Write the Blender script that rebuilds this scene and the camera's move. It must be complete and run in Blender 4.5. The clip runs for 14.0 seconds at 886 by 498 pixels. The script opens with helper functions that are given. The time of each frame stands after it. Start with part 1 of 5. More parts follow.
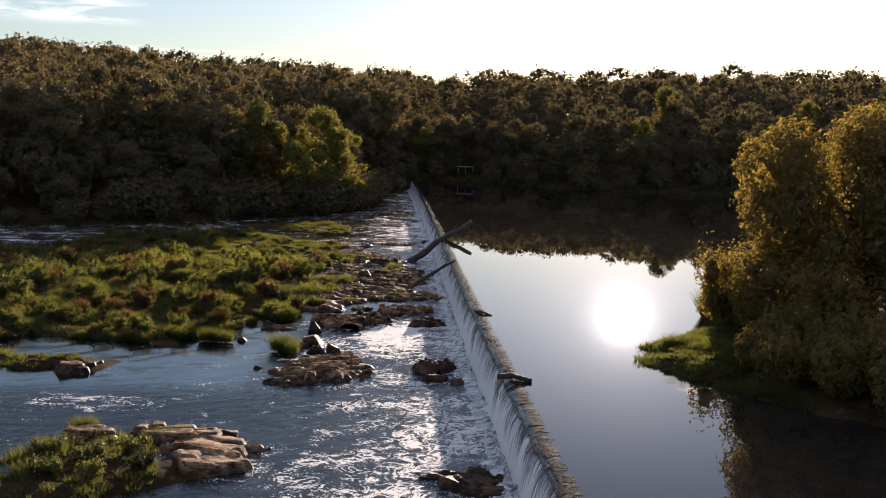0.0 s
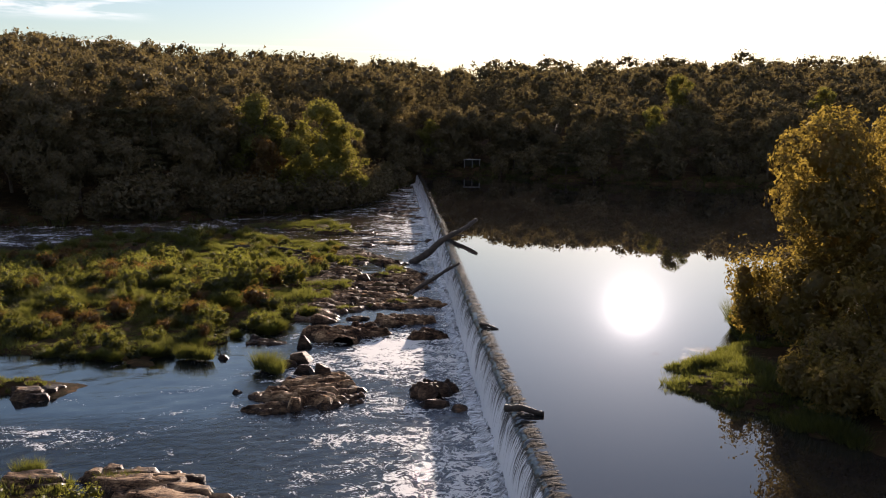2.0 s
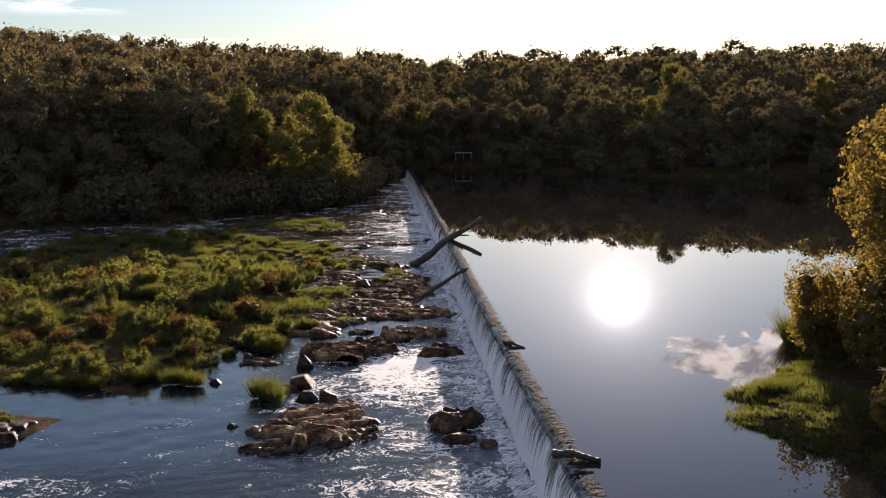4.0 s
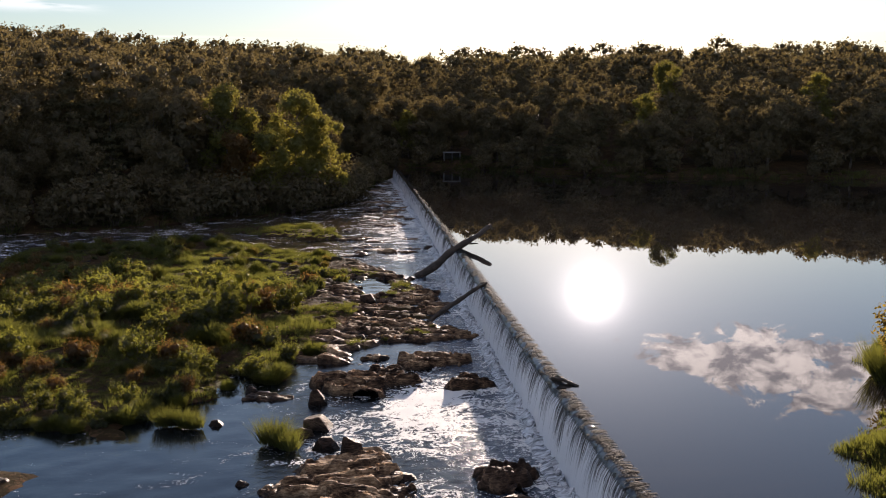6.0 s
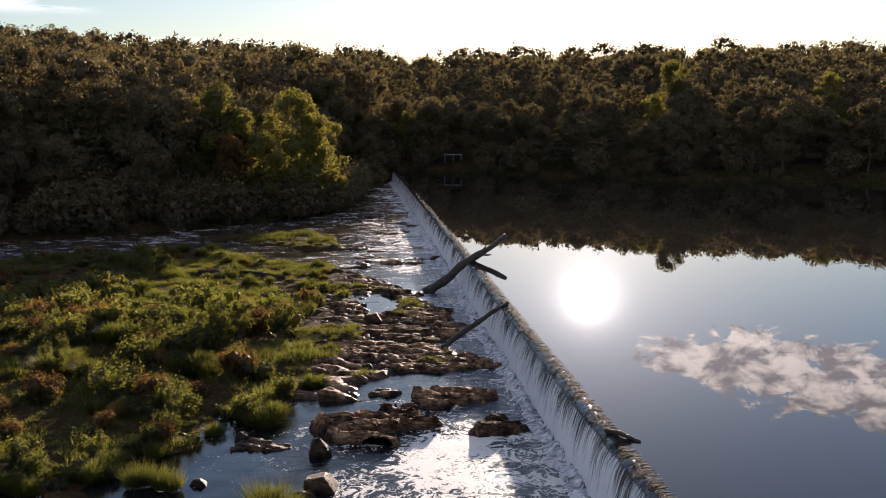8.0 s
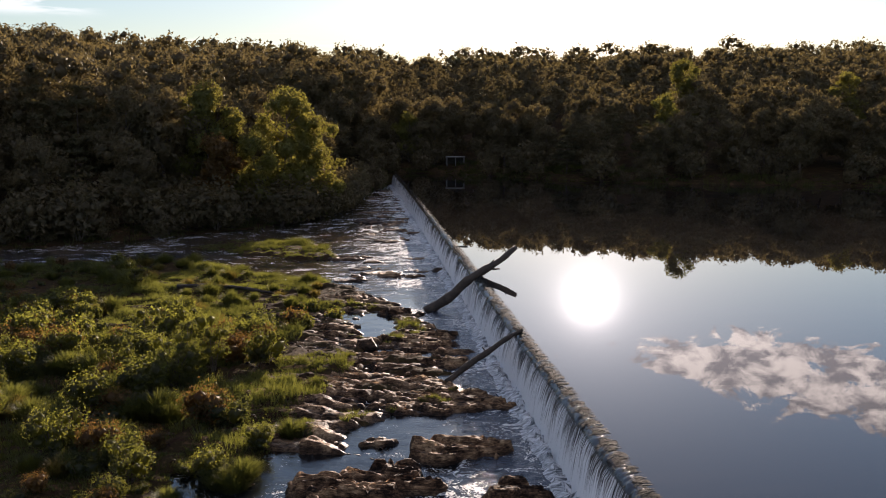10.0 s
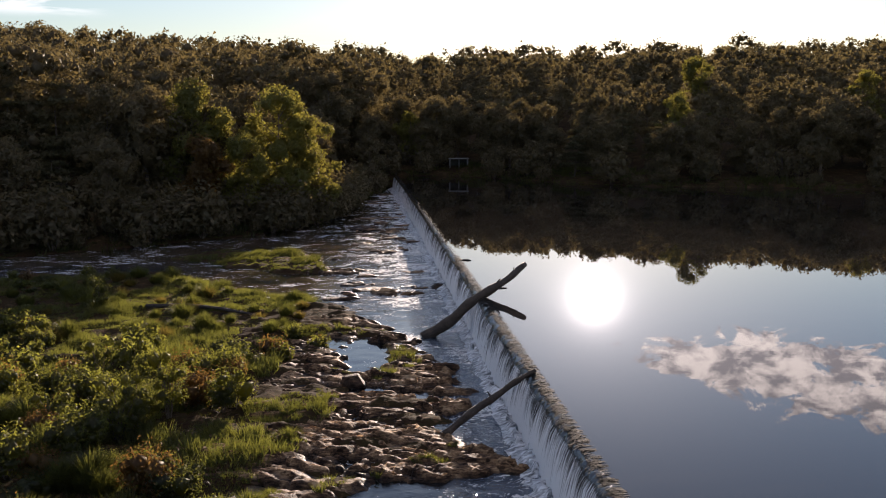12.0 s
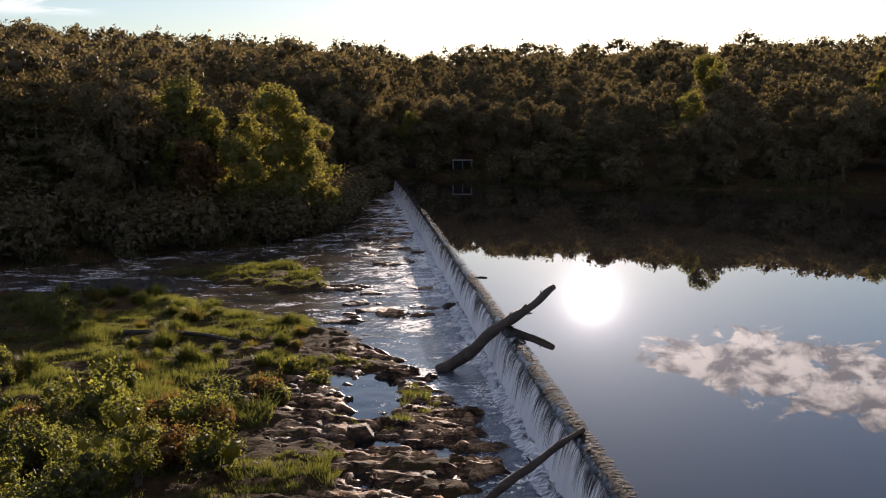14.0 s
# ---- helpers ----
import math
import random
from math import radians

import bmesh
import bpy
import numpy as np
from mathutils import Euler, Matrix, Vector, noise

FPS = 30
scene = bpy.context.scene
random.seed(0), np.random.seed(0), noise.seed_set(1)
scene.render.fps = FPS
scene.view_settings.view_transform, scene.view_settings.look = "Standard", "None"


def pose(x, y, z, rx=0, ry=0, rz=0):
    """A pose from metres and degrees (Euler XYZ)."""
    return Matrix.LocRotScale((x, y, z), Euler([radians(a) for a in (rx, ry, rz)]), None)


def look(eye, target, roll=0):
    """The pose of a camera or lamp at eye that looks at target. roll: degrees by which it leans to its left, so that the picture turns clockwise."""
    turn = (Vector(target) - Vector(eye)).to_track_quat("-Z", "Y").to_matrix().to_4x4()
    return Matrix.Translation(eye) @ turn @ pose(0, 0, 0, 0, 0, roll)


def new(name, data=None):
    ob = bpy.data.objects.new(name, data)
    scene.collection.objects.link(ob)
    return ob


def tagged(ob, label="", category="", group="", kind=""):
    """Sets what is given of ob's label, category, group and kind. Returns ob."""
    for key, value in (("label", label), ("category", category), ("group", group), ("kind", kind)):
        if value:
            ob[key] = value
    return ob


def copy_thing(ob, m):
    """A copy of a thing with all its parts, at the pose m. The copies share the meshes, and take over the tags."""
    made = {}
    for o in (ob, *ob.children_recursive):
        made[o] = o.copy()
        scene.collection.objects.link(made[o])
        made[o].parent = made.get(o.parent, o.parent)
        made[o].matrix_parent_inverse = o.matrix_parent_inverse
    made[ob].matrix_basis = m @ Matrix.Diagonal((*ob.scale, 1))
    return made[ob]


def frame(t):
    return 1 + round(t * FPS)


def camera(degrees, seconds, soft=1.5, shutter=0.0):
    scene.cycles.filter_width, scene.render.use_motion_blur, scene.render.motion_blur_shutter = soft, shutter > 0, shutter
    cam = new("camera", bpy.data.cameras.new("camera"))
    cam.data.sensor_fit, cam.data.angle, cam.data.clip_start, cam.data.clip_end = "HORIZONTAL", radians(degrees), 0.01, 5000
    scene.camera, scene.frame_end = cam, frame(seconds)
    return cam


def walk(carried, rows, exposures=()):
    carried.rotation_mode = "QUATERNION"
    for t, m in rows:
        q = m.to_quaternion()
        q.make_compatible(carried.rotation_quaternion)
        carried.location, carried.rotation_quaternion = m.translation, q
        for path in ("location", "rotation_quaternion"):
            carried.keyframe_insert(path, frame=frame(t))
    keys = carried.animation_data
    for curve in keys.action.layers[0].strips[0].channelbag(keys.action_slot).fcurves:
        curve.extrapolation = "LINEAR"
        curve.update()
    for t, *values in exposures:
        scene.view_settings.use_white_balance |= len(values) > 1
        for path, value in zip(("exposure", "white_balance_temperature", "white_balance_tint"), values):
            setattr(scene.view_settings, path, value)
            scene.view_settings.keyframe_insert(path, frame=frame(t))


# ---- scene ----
cam = camera(45.00, 14.0, soft=1.0)
# seconds, eye x y z in metres, yaw, pitch, lean in degrees
ROWS = [
    (0.0, -4.109, 0.000, 12.000, -2.243, -6.045, -1.413),
    (0.5, -3.902, 1.376, 12.047, -2.125, -6.143, -1.311),
    (1.0, -3.684, 2.803, 12.101, -2.005, -6.252, -1.162),
    (1.5, -3.521, 4.359, 12.117, -1.887, -6.371, -0.938),
    (2.0, -3.457, 5.929, 12.151, -1.768, -6.500, -0.754),
    (4.5, -5.392, 13.564, 12.255, -2.926, -6.965, 0.081),
    (5.0, -6.026, 15.209, 12.283, -3.442, -7.001, -0.005),
    (5.5, -6.518, 17.006, 12.300, -3.711, -7.020, -0.104),
    (6.0, -6.937, 18.810, 12.369, -3.881, -7.020, -0.178),
    (6.5, -7.272, 20.611, 12.411, -4.022, -6.997, -0.289),
    (7.0, -7.464, 22.487, 12.359, -4.089, -6.967, -0.237),
    (7.5, -7.545, 24.357, 12.271, -4.112, -6.933, -0.180),
    (8.0, -7.584, 26.351, 12.191, -4.148, -6.911, -0.186),
    (10.5, -6.929, 36.124, 12.050, -4.061, -6.819, -0.236),
    (11.0, -6.672, 38.212, 12.043, -3.973, -6.816, -0.163),
    (11.5, -6.459, 40.210, 12.051, -3.911, -6.810, -0.141),
    (12.0, -6.308, 42.249, 12.086, -3.846, -6.827, -0.185),
    (12.5, -6.215, 44.325, 12.110, -3.791, -6.842, -0.226),
    (13.0, -6.340, 46.309, 12.110, -3.861, -6.807, -0.353),
    (13.5, -6.551, 48.174, 12.162, -3.931, -6.815, -0.369),
    (14.0, -6.803, 50.046, 12.252, -3.986, -6.864, -0.093),
]
walk(cam, [(t, pose(x, y, z, 90 + pitch, 0, yaw) @ pose(0, 0, 0, 0, 0, -lean)) for t, x, y, z, yaw, pitch, lean in ROWS],
     exposures=[(0.0, 1.19, 6450, 24), (14.0, 1.19, 6450, 24)])

# ---- world, sun ----
SUN_EL, SUN_AZ = 9.5, 12.0          # degrees: above the horizon, and from +y towards +x
SUN_DIR = Vector((math.sin(radians(SUN_AZ)) * math.cos(radians(SUN_EL)), math.cos(radians(SUN_AZ)) * math.cos(radians(SUN_EL)), math.sin(radians(SUN_EL))))

sun_data = bpy.data.lights.new("sun", "SUN")
sun_data.energy, sun_data.angle, sun_data.color = 5.0, radians(0.55), (1.0, 0.86, 0.66)
sun = new("sun", sun_data)
sun.matrix_world = look((SUN_DIR * 300)[:], (0, 0, 0))


class Nodes:
    """A short way to write node trees."""

    def __init__(self, tree):
        self.t = tree
        tree.nodes.clear()

    def add(self, kind, ins=None, **props):
        n = self.t.nodes.new(kind)
        for k, v in props.items():
            setattr(n, k, v)
        for k, v in (ins or {}).items():
            if isinstance(v, bpy.types.NodeSocket):
                self.t.links.new(v, n.inputs[k])
            else:
                n.inputs[k].default_value = v
        return n

    def math(self, op, a, b=0.0, c=0.0, clamp=False):
        return self.add("ShaderNodeMath", {0: a, 1: b, 2: c}, operation=op, use_clamp=clamp).outputs[0]

    def span(self, v, a, b, c=0.0, d=1.0, smooth=False):
        return self.add("ShaderNodeMapRange", {0: v, 1: a, 2: b, 3: c, 4: d}, interpolation_type="SMOOTHSTEP" if smooth else "LINEAR").outputs[0]

    def mix(self, f, a, b, blend="MIX"):
        return self.add("ShaderNodeMix", {0: f, 6: a, 7: b}, data_type="RGBA", blend_type=blend).outputs[2]

    def noise(self, vec, scale, detail=3.0, rough=0.55, dist=0.0):
        return self.add("ShaderNodeTexNoise", {"Vector": vec, "Scale": scale, "Detail": detail, "Roughness": rough, "Distortion": dist}).outputs[0]

    def mapping(self, vec, scale=(1, 1, 1), rot=(0, 0, 0), loc=(0, 0, 0)):
        return self.add("ShaderNodeMapping", {"Vector": vec, "Location": loc, "Rotation": rot, "Scale": scale}).outputs[0]


def make_world():
    w = bpy.data.worlds.new("sky")
    scene.world = w
    w.use_nodes = True
    n = Nodes(w.node_tree)
    sky = n.add("ShaderNodeTexSky", sky_type="NISHITA", sun_disc=False, sun_elevation=radians(SUN_EL), sun_rotation=radians(SUN_AZ), altitude=100.0, air_density=1.0, dust_density=0.14, ozone_density=2.2)
    way = n.add("ShaderNodeTexCoord").outputs["Generated"]
    sep = n.add("ShaderNodeSeparateXYZ", {0: way})
    up = n.math("MAXIMUM", sep.outputs[2], 0.02)
    u, v = n.math("DIVIDE", sep.outputs[0], up), n.math("DIVIDE", sep.outputs[1], up)
    flat = n.add("ShaderNodeCombineXYZ", {0: u, 1: v}).outputs[0]
    # one bank of cumulus beside the sun: azimuth and height in degrees
    az = n.math("MULTIPLY", n.math("ARCTAN2", sep.outputs[0], sep.outputs[1]), 57.3)
    el = n.math("MULTIPLY", n.math("ARCSINE", sep.outputs[2]), 57.3)
    spot = n.add("ShaderNodeCombineXYZ", {0: n.math("MULTIPLY", az, 0.55), 1: el}).outputs[0]
    puff = n.noise(spot, 0.75, 9.0, 0.66, 0.5)
    mid = n.span(az, 14.0, 27.0, 12.0, 13.2)
    bank = n.math("SUBTRACT", 1.0, n.math("POWER", n.math("DIVIDE", n.math("SUBTRACT", el, mid), n.span(az, 14.0, 20.5, 0.5, 1.9)), 2.0))
    bank = n.math("MINIMUM", bank, n.math("MINIMUM", n.span(az, 12.8, 17.0, -0.6, 1.0), n.span(az, 40.0, 33.0, -1.0, 1.0)))
    cover = n.span(n.math("ADD", puff, n.math("MULTIPLY", bank, 0.17)), 0.51, 0.58, smooth=True)
    wisp = n.noise(n.mapping(flat, (0.12, 0.5, 1)), 1.0, 5.0, 0.5, 0.6)
    thin = n.math("MULTIPLY", n.span(wisp, 0.56, 0.8), 0.5)
    # a thin streak low over the hills
    streak = n.math("MULTIPLY", n.math("MULTIPLY", n.span(el, 4.9, 5.7, smooth=True), n.span(el, 7.2, 6.2, smooth=True)), n.span(az, -12.5, -15.5, smooth=True))
    streak = n.math("MULTIPLY", streak, n.span(n.noise(n.add("ShaderNodeCombineXYZ", {0: n.math("MULTIPLY", az, 0.25), 1: n.math("MULTIPLY", el, 1.6)}).outputs[0], 1.0, 5.0, 0.55, 0.5), 0.4, 0.6))
    thin = n.math("MAXIMUM", thin, n.math("MULTIPLY", streak, 0.5))
    core = n.span(n.noise(n.mapping(spot, loc=(0.3, 0.45, 0)), 1.05, 8.0, 0.64, 0.3), 0.41, 0.58)
    bright = n.mix(core, (14.5, 13.4, 11.8, 1), (4.6, 4.5, 4.5, 1))
    # the air is clearer and duller low over the hills
    low = n.add("ShaderNodeVectorMath", {0: sky.outputs[0], "Scale": n.span(el, 2.0, 12.0, 0.76, 1.0)}, operation="SCALE").outputs[0]
    col = n.mix(thin, low, (11.6, 11.2, 10.7, 1))
    # unseen bright cumulus higher up, all round, added to lift the ambient light
    fill_clouds = n.span(n.noise(n.mapping(flat, (0.9, 0.9, 1)), 1.3, 7.0, 0.6, 0.3), 0.50, 0.60, smooth=True)
    cover = n.math("MAXIMUM", cover, n.math("MULTIPLY", fill_clouds, n.span(el, 20.0, 30.0, 0.0, 0.8, smooth=True)))
    col = n.mix(cover, col, bright)
    # glare painted into the sky round the sun, so its mirrored disc blooms
    close = n.add("ShaderNodeVectorMath", {0: way, 1: SUN_DIR[:]}, operation="DOT_PRODUCT").outputs["Value"]
    off = n.math("MULTIPLY", n.math("ARCCOSINE", n.math("MINIMUM", close, 1.0)), 57.3)
    glare = n.math("ADD", n.math("MULTIPLY", n.math("EXPONENT", n.math("DIVIDE", off, -0.55)), 80.0), n.math("MULTIPLY", n.math("EXPONENT", n.math("DIVIDE", off, -3.2)), 9.0))
    col = n.mix(1.0, col, n.add("ShaderNodeVectorMath", {0: (1, 0.95, 0.86), "Scale": glare}, operation="SCALE").outputs[0], "ADD")
    bg = n.add("ShaderNodeBackground", {0: col, 1: 0.066})
    out = n.add("ShaderNodeOutputWorld", {0: bg.outputs[0]})


make_world()

# ---- materials ----


def material(name):
    m = bpy.data.materials.new(name)
    m.use_nodes = True
    return m, Nodes(m.node_tree)


def finish(n, shader):
    n.add("ShaderNodeOutputMaterial", {0: shader})


def leaf_material(name, dark, light, glow, through_part=0.45):
    """Leaves: a matt face and light that comes through; shade differs from tree to tree and from leaf to leaf."""
    m, n = material(name)
    rnd = n.add("ShaderNodeObjectInfo").outputs["Random"]
    isl = n.add("ShaderNodeNewGeometry").outputs["Random Per Island"]
    pos = n.add("ShaderNodeNewGeometry").outputs["Position"]
    big = n.noise(pos, 0.35, 2.0)
    tiny = n.noise(pos, 3.2, 5.0, 0.7)
    f = n.math("ADD", n.math("MULTIPLY", isl, 0.3), n.math("ADD", n.math("MULTIPLY", rnd, 0.3), n.math("ADD", n.math("MULTIPLY", big, 0.3), n.math("MULTIPLY", n.math("SUBTRACT", tiny, 0.42), 0.55))), clamp=True)
    bmp = n.add("ShaderNodeBump", {"Strength": 0.7, "Distance": 0.2, "Height": tiny}).outputs[0]
    col = n.mix(f, (*dark, 1), (*light, 1))
    back = n.mix(f, (*[c * 0.35 for c in glow], 1), (*[c * 1.25 for c in glow], 1))
    d = n.add("ShaderNodeBsdfDiffuse", {0: col, "Normal": bmp})
    t = n.add("ShaderNodeBsdfTranslucent", {0: back})
    g = n.add("ShaderNodeBsdfGlossy", {0: (0.6, 0.6, 0.55, 1), "Roughness": 0.45})
    s = n.add("ShaderNodeMixShader", {0: through_part, 1: d.outputs[0], 2: t.outputs[0]})
    s = n.add("ShaderNodeMixShader", {0: 0.025, 1: s.outputs[0], 2: g.outputs[0]})
    finish(n, s.outputs[0])
    return m


LEAF_WOOD = leaf_material("leaf_wood", (0.075, 0.060, 0.036), (0.145, 0.112, 0.062), (0.26, 0.195, 0.07), 0.34)
LEAF_GOLD = leaf_material("leaf_gold", (0.07, 0.078, 0.022), (0.12, 0.118, 0.035), (0.44, 0.38, 0.065), 0.40)
LEAF_RUST = leaf_material("leaf_rust", (0.045, 0.028, 0.01), (0.10, 0.058, 0.022), (0.40, 0.22, 0.05), 0.36)
LEAF_PINE = leaf_material("leaf_pine", (0.05, 0.05, 0.026), (0.105, 0.09, 0.045), (0.2, 0.15, 0.05), 0.32)
LEAF_BUSH = leaf_material("leaf_bush", (0.010, 0.012, 0.008), (0.026, 0.030, 0.018), (0.66, 0.65, 0.09), 0.24)
LEAF_GRASS = leaf_material("leaf_grass", (0.010, 0.013, 0.009), (0.026, 0.030, 0.019), (0.48, 0.49, 0.08), 0.215)
LEAF_STRAW = leaf_material("leaf_straw", (0.03, 0.024, 0.010), (0.08, 0.06, 0.024), (0.5, 0.37, 0.07), 0.28)


def surface(name, cols, scale, rough, bump, fine=6.0, gloss=0.5, beds=False):
    """Stone, soil, bark: two scales of noise in colour and relief."""
    m, n = material(name)
    pos = n.add("ShaderNodeNewGeometry").outputs["Position"]
    a, b = n.noise(pos, scale, 4.0, 0.6, 0.4), n.noise(pos, scale * fine, 4.0, 0.65)
    if beds:
        b = n.noise(n.mapping(pos, (0.8, 2.6, 5.0), (0.25, 0.15, 0.1)), scale * 2.2, 5.0, 0.7, 0.5)
    rnd = n.add("ShaderNodeObjectInfo").outputs["Random"]
    f = n.math("ADD", n.math("MULTIPLY", a, 0.9), n.math("MULTIPLY", n.math("SUBTRACT", b, 0.5), 0.9))
    f = n.span(n.math("ADD", f, n.math("MULTIPLY", n.math("SUBTRACT", rnd, 0.5), 0.22)), 0.28 if beds else 0.25, 0.7)
    ramp = n.add("ShaderNodeValToRGB", {0: f})
    e = ramp.color_ramp.elements
    while len(e) < len(cols):
        e.new(0.5)
    for i, c in enumerate(cols):
        e[i].position, e[i].color = i / (len(cols) - 1), (*c, 1)
    h = n.math("ADD", n.math("MULTIPLY", a, 0.6), n.math("MULTIPLY", b, 0.4))
    if beds:
        # the joints along which the stone breaks
        warp = n.mix(0.25, n.mapping(pos, (1.0, 1.9, 1.3), (0.2, 0.1, 0.3)), n.add("ShaderNodeTexNoise", {"Vector": pos, "Scale": 1.7, "Detail": 4.0}).outputs[1], "ADD")
        joint = n.add("ShaderNodeTexVoronoi", {"Vector": warp, "Scale": 1.5}, feature="DISTANCE_TO_EDGE").outputs["Distance"]
        tone = n.add("ShaderNodeTexVoronoi", {"Vector": warp, "Scale": 1.5}).outputs["Distance"]
        h = n.math("ADD", h, n.math("ADD", n.math("MULTIPLY", n.span(joint, 0.0, 0.05), 0.22), n.math("MULTIPLY", tone, 0.12)))
    bmp = n.add("ShaderNodeBump", {"Strength": bump, "Distance": 0.2, "Height": h})
    tint, gloss_out, dull = ramp.outputs[0], gloss, n.span(b, 0.3, 0.7, rough - 0.12, rough + 0.12)
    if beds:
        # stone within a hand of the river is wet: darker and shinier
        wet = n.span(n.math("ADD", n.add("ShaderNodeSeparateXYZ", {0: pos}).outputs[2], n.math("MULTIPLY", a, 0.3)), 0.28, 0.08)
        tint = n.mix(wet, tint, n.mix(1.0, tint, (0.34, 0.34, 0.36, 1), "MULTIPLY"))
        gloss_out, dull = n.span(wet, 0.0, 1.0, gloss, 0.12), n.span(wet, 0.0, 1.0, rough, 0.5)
    p = n.add("ShaderNodeBsdfPrincipled", {"Base Color": tint, "Specular IOR Level": gloss_out, "Roughness": dull, "Normal": bmp.outputs[0]})
    finish(n, p.outputs[0])
    return m


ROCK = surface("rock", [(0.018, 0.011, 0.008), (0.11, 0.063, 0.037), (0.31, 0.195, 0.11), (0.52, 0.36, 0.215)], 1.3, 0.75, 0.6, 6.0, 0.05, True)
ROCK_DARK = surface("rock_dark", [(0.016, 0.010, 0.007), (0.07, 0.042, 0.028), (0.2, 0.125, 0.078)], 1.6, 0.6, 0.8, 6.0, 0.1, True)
SOIL = surface("soil", [(0.015, 0.009, 0.006), (0.045, 0.026, 0.015), (0.035, 0.028, 0.012), (0.11, 0.062, 0.034)], 0.7, 0.9, 1.0, 7.0, 0.02)
BARK = surface("bark", [(0.05, 0.035, 0.025), (0.13, 0.10, 0.075), (0.20, 0.16, 0.12)], 2.5, 0.85, 0.9, 6.0, 0.2)
DRIFTWOOD = surface("driftwood", [(0.018, 0.012, 0.009), (0.045, 0.030, 0.021), (0.09, 0.064, 0.047)], 2.2, 0.7, 0.8)
CONCRETE = surface("wet_concrete", [(0.05, 0.045, 0.045), (0.12, 0.10, 0.10), (0.2, 0.18, 0.17)], 0.8, 0.35, 0.6)
WEED = surface("crest_weed", [(0.016, 0.015, 0.014), (0.04, 0.036, 0.031), (0.10, 0.09, 0.078)], 5.0, 0.8, 0.8, 6.0, 0.03)


def pond_material():
    """Slow deep water above the dam: a mirror with the faintest ripple."""
    m, n = material("pond_water")
    pos = n.add("ShaderNodeNewGeometry").outputs["Position"]
    rip = n.noise(n.mapping(pos, (0.5, 1.3, 1)), 1.4, 3.0, 0.5)
    bmp = n.add("ShaderNodeBump", {"Strength": 0.0022, "Distance": 0.1, "Height": rip})
    p = n.add("ShaderNodeBsdfPrincipled", {"Base Color": (0.02, 0.017, 0.015, 1), "Roughness": 0.0, "IOR": 1.333, "Normal": bmp.outputs[0]})
    finish(n, p.outputs[0])
    return m


def river_material():
    """Shallow rippled water below the dam, with foam drifting off the fall."""
    m, n = material("river_water")
    pos = n.add("ShaderNodeNewGeometry").outputs["Position"]
    sep = n.add("ShaderNodeSeparateXYZ", {0: pos})
    x, y = sep.outputs[0], sep.outputs[1]
    big = n.noise(pos, 0.16, 3.0, 0.55, 1.0)
    # foam: drifting bands drawn out across the current, torn into lace
    band = n.noise(n.mapping(pos, (0.7, 0.85, 1), (0, 0, -0.3)), 0.8, 4.0, 0.6, 0.9)
    lace = n.noise(n.mapping(pos, (1.0, 0.9, 1)), 1.25, 6.0, 0.6, 1.5)
    froth = n.noise(n.mapping(pos, (1.0, 0.8, 1)), 11.0, 4.0, 0.7, 0.8)
    strings = n.span(n.math("ABSOLUTE", n.math("SUBTRACT", lace, 0.5)), 0.0, 0.09, 0.64, 0.40)
    cover = n.math("ADD", n.math("MULTIPLY", band, 0.32), n.math("ADD", n.math("MULTIPLY", strings, 0.40), n.math("MULTIPLY", froth, 0.28)))
    near = n.span(y, 76.0, 66.0)
    far = n.span(y, 100.0, 112.0)
    amount = n.math("MULTIPLY", n.span(x, -15.0, -4.0, -0.03, 0.09), near)
    amount = n.math("MAXIMUM", amount, n.math("MULTIPLY", n.span(x, -11.0, -4.0, 0.03, 0.085), far))
    amount = n.math("MAXIMUM", amount, n.span(x, -3.6, -2.0, 0.0, 0.06))
    # the rapids behind the island
    rapid = n.math("MULTIPLY", n.math("MULTIPLY", n.span(x, -17.0, -24.0), n.span(y, 114.0, 120.0)), n.span(y, 140.0, 132.0))
    amount = n.math("MAXIMUM", amount, n.math("MULTIPLY", rapid, 0.06))
    amount = n.math("ADD", amount, n.math("MULTIPLY", n.math("SUBTRACT", big, 0.5), 0.22))
    # a thin drift of froth off the islet
    drift = n.math("ADD", n.math("POWER", n.math("DIVIDE", n.math("ADD", x, 18.5), 4.5), 2.0), n.math("POWER", n.math("DIVIDE", n.math("SUBTRACT", y, 47.8), 2.2), 2.0))
    amount = n.math("MAXIMUM", amount, n.span(drift, 1.4, 0.2, 0.0, 0.055))
    # a raft of foam held by the rocks
    raft = n.math("ADD", n.math("POWER", n.math("DIVIDE", n.math("ADD", x, 4.3), 2.2), 2.0), n.math("POWER", n.math("DIVIDE", n.math("SUBTRACT", y, 64.0), 4.6), 2.0))
    amount = n.math("ADD", amount, n.span(raft, 1.5, 0.2, 0.0, 0.085))
    raft = n.math("ADD", n.math("POWER", n.math("DIVIDE", n.math("ADD", x, 4.4), 1.3), 2.0), n.math("POWER", n.math("DIVIDE", n.math("SUBTRACT", y, 99.0), 4.2), 2.0))
    amount = n.math("ADD", amount, n.span(raft, 1.5, 0.2, 0.0, 0.10))
    foam = n.span(n.math("ADD", cover, amount), 0.60, 0.635, smooth=True)
    # ripples
    fall = n.span(x, -4.2, -2.4)
    calm = n.math("MULTIPLY", n.span(x, -9.5, -12.0), n.math("MULTIPLY", n.span(y, 47.0, 52.0), n.span(y, 100.0, 90.0)))
    pool = n.math("MULTIPLY", n.span(y, 66.0, 72.0), n.math("MULTIPLY", n.span(y, 112.0, 104.0), n.span(x, -3.2, -4.0)))
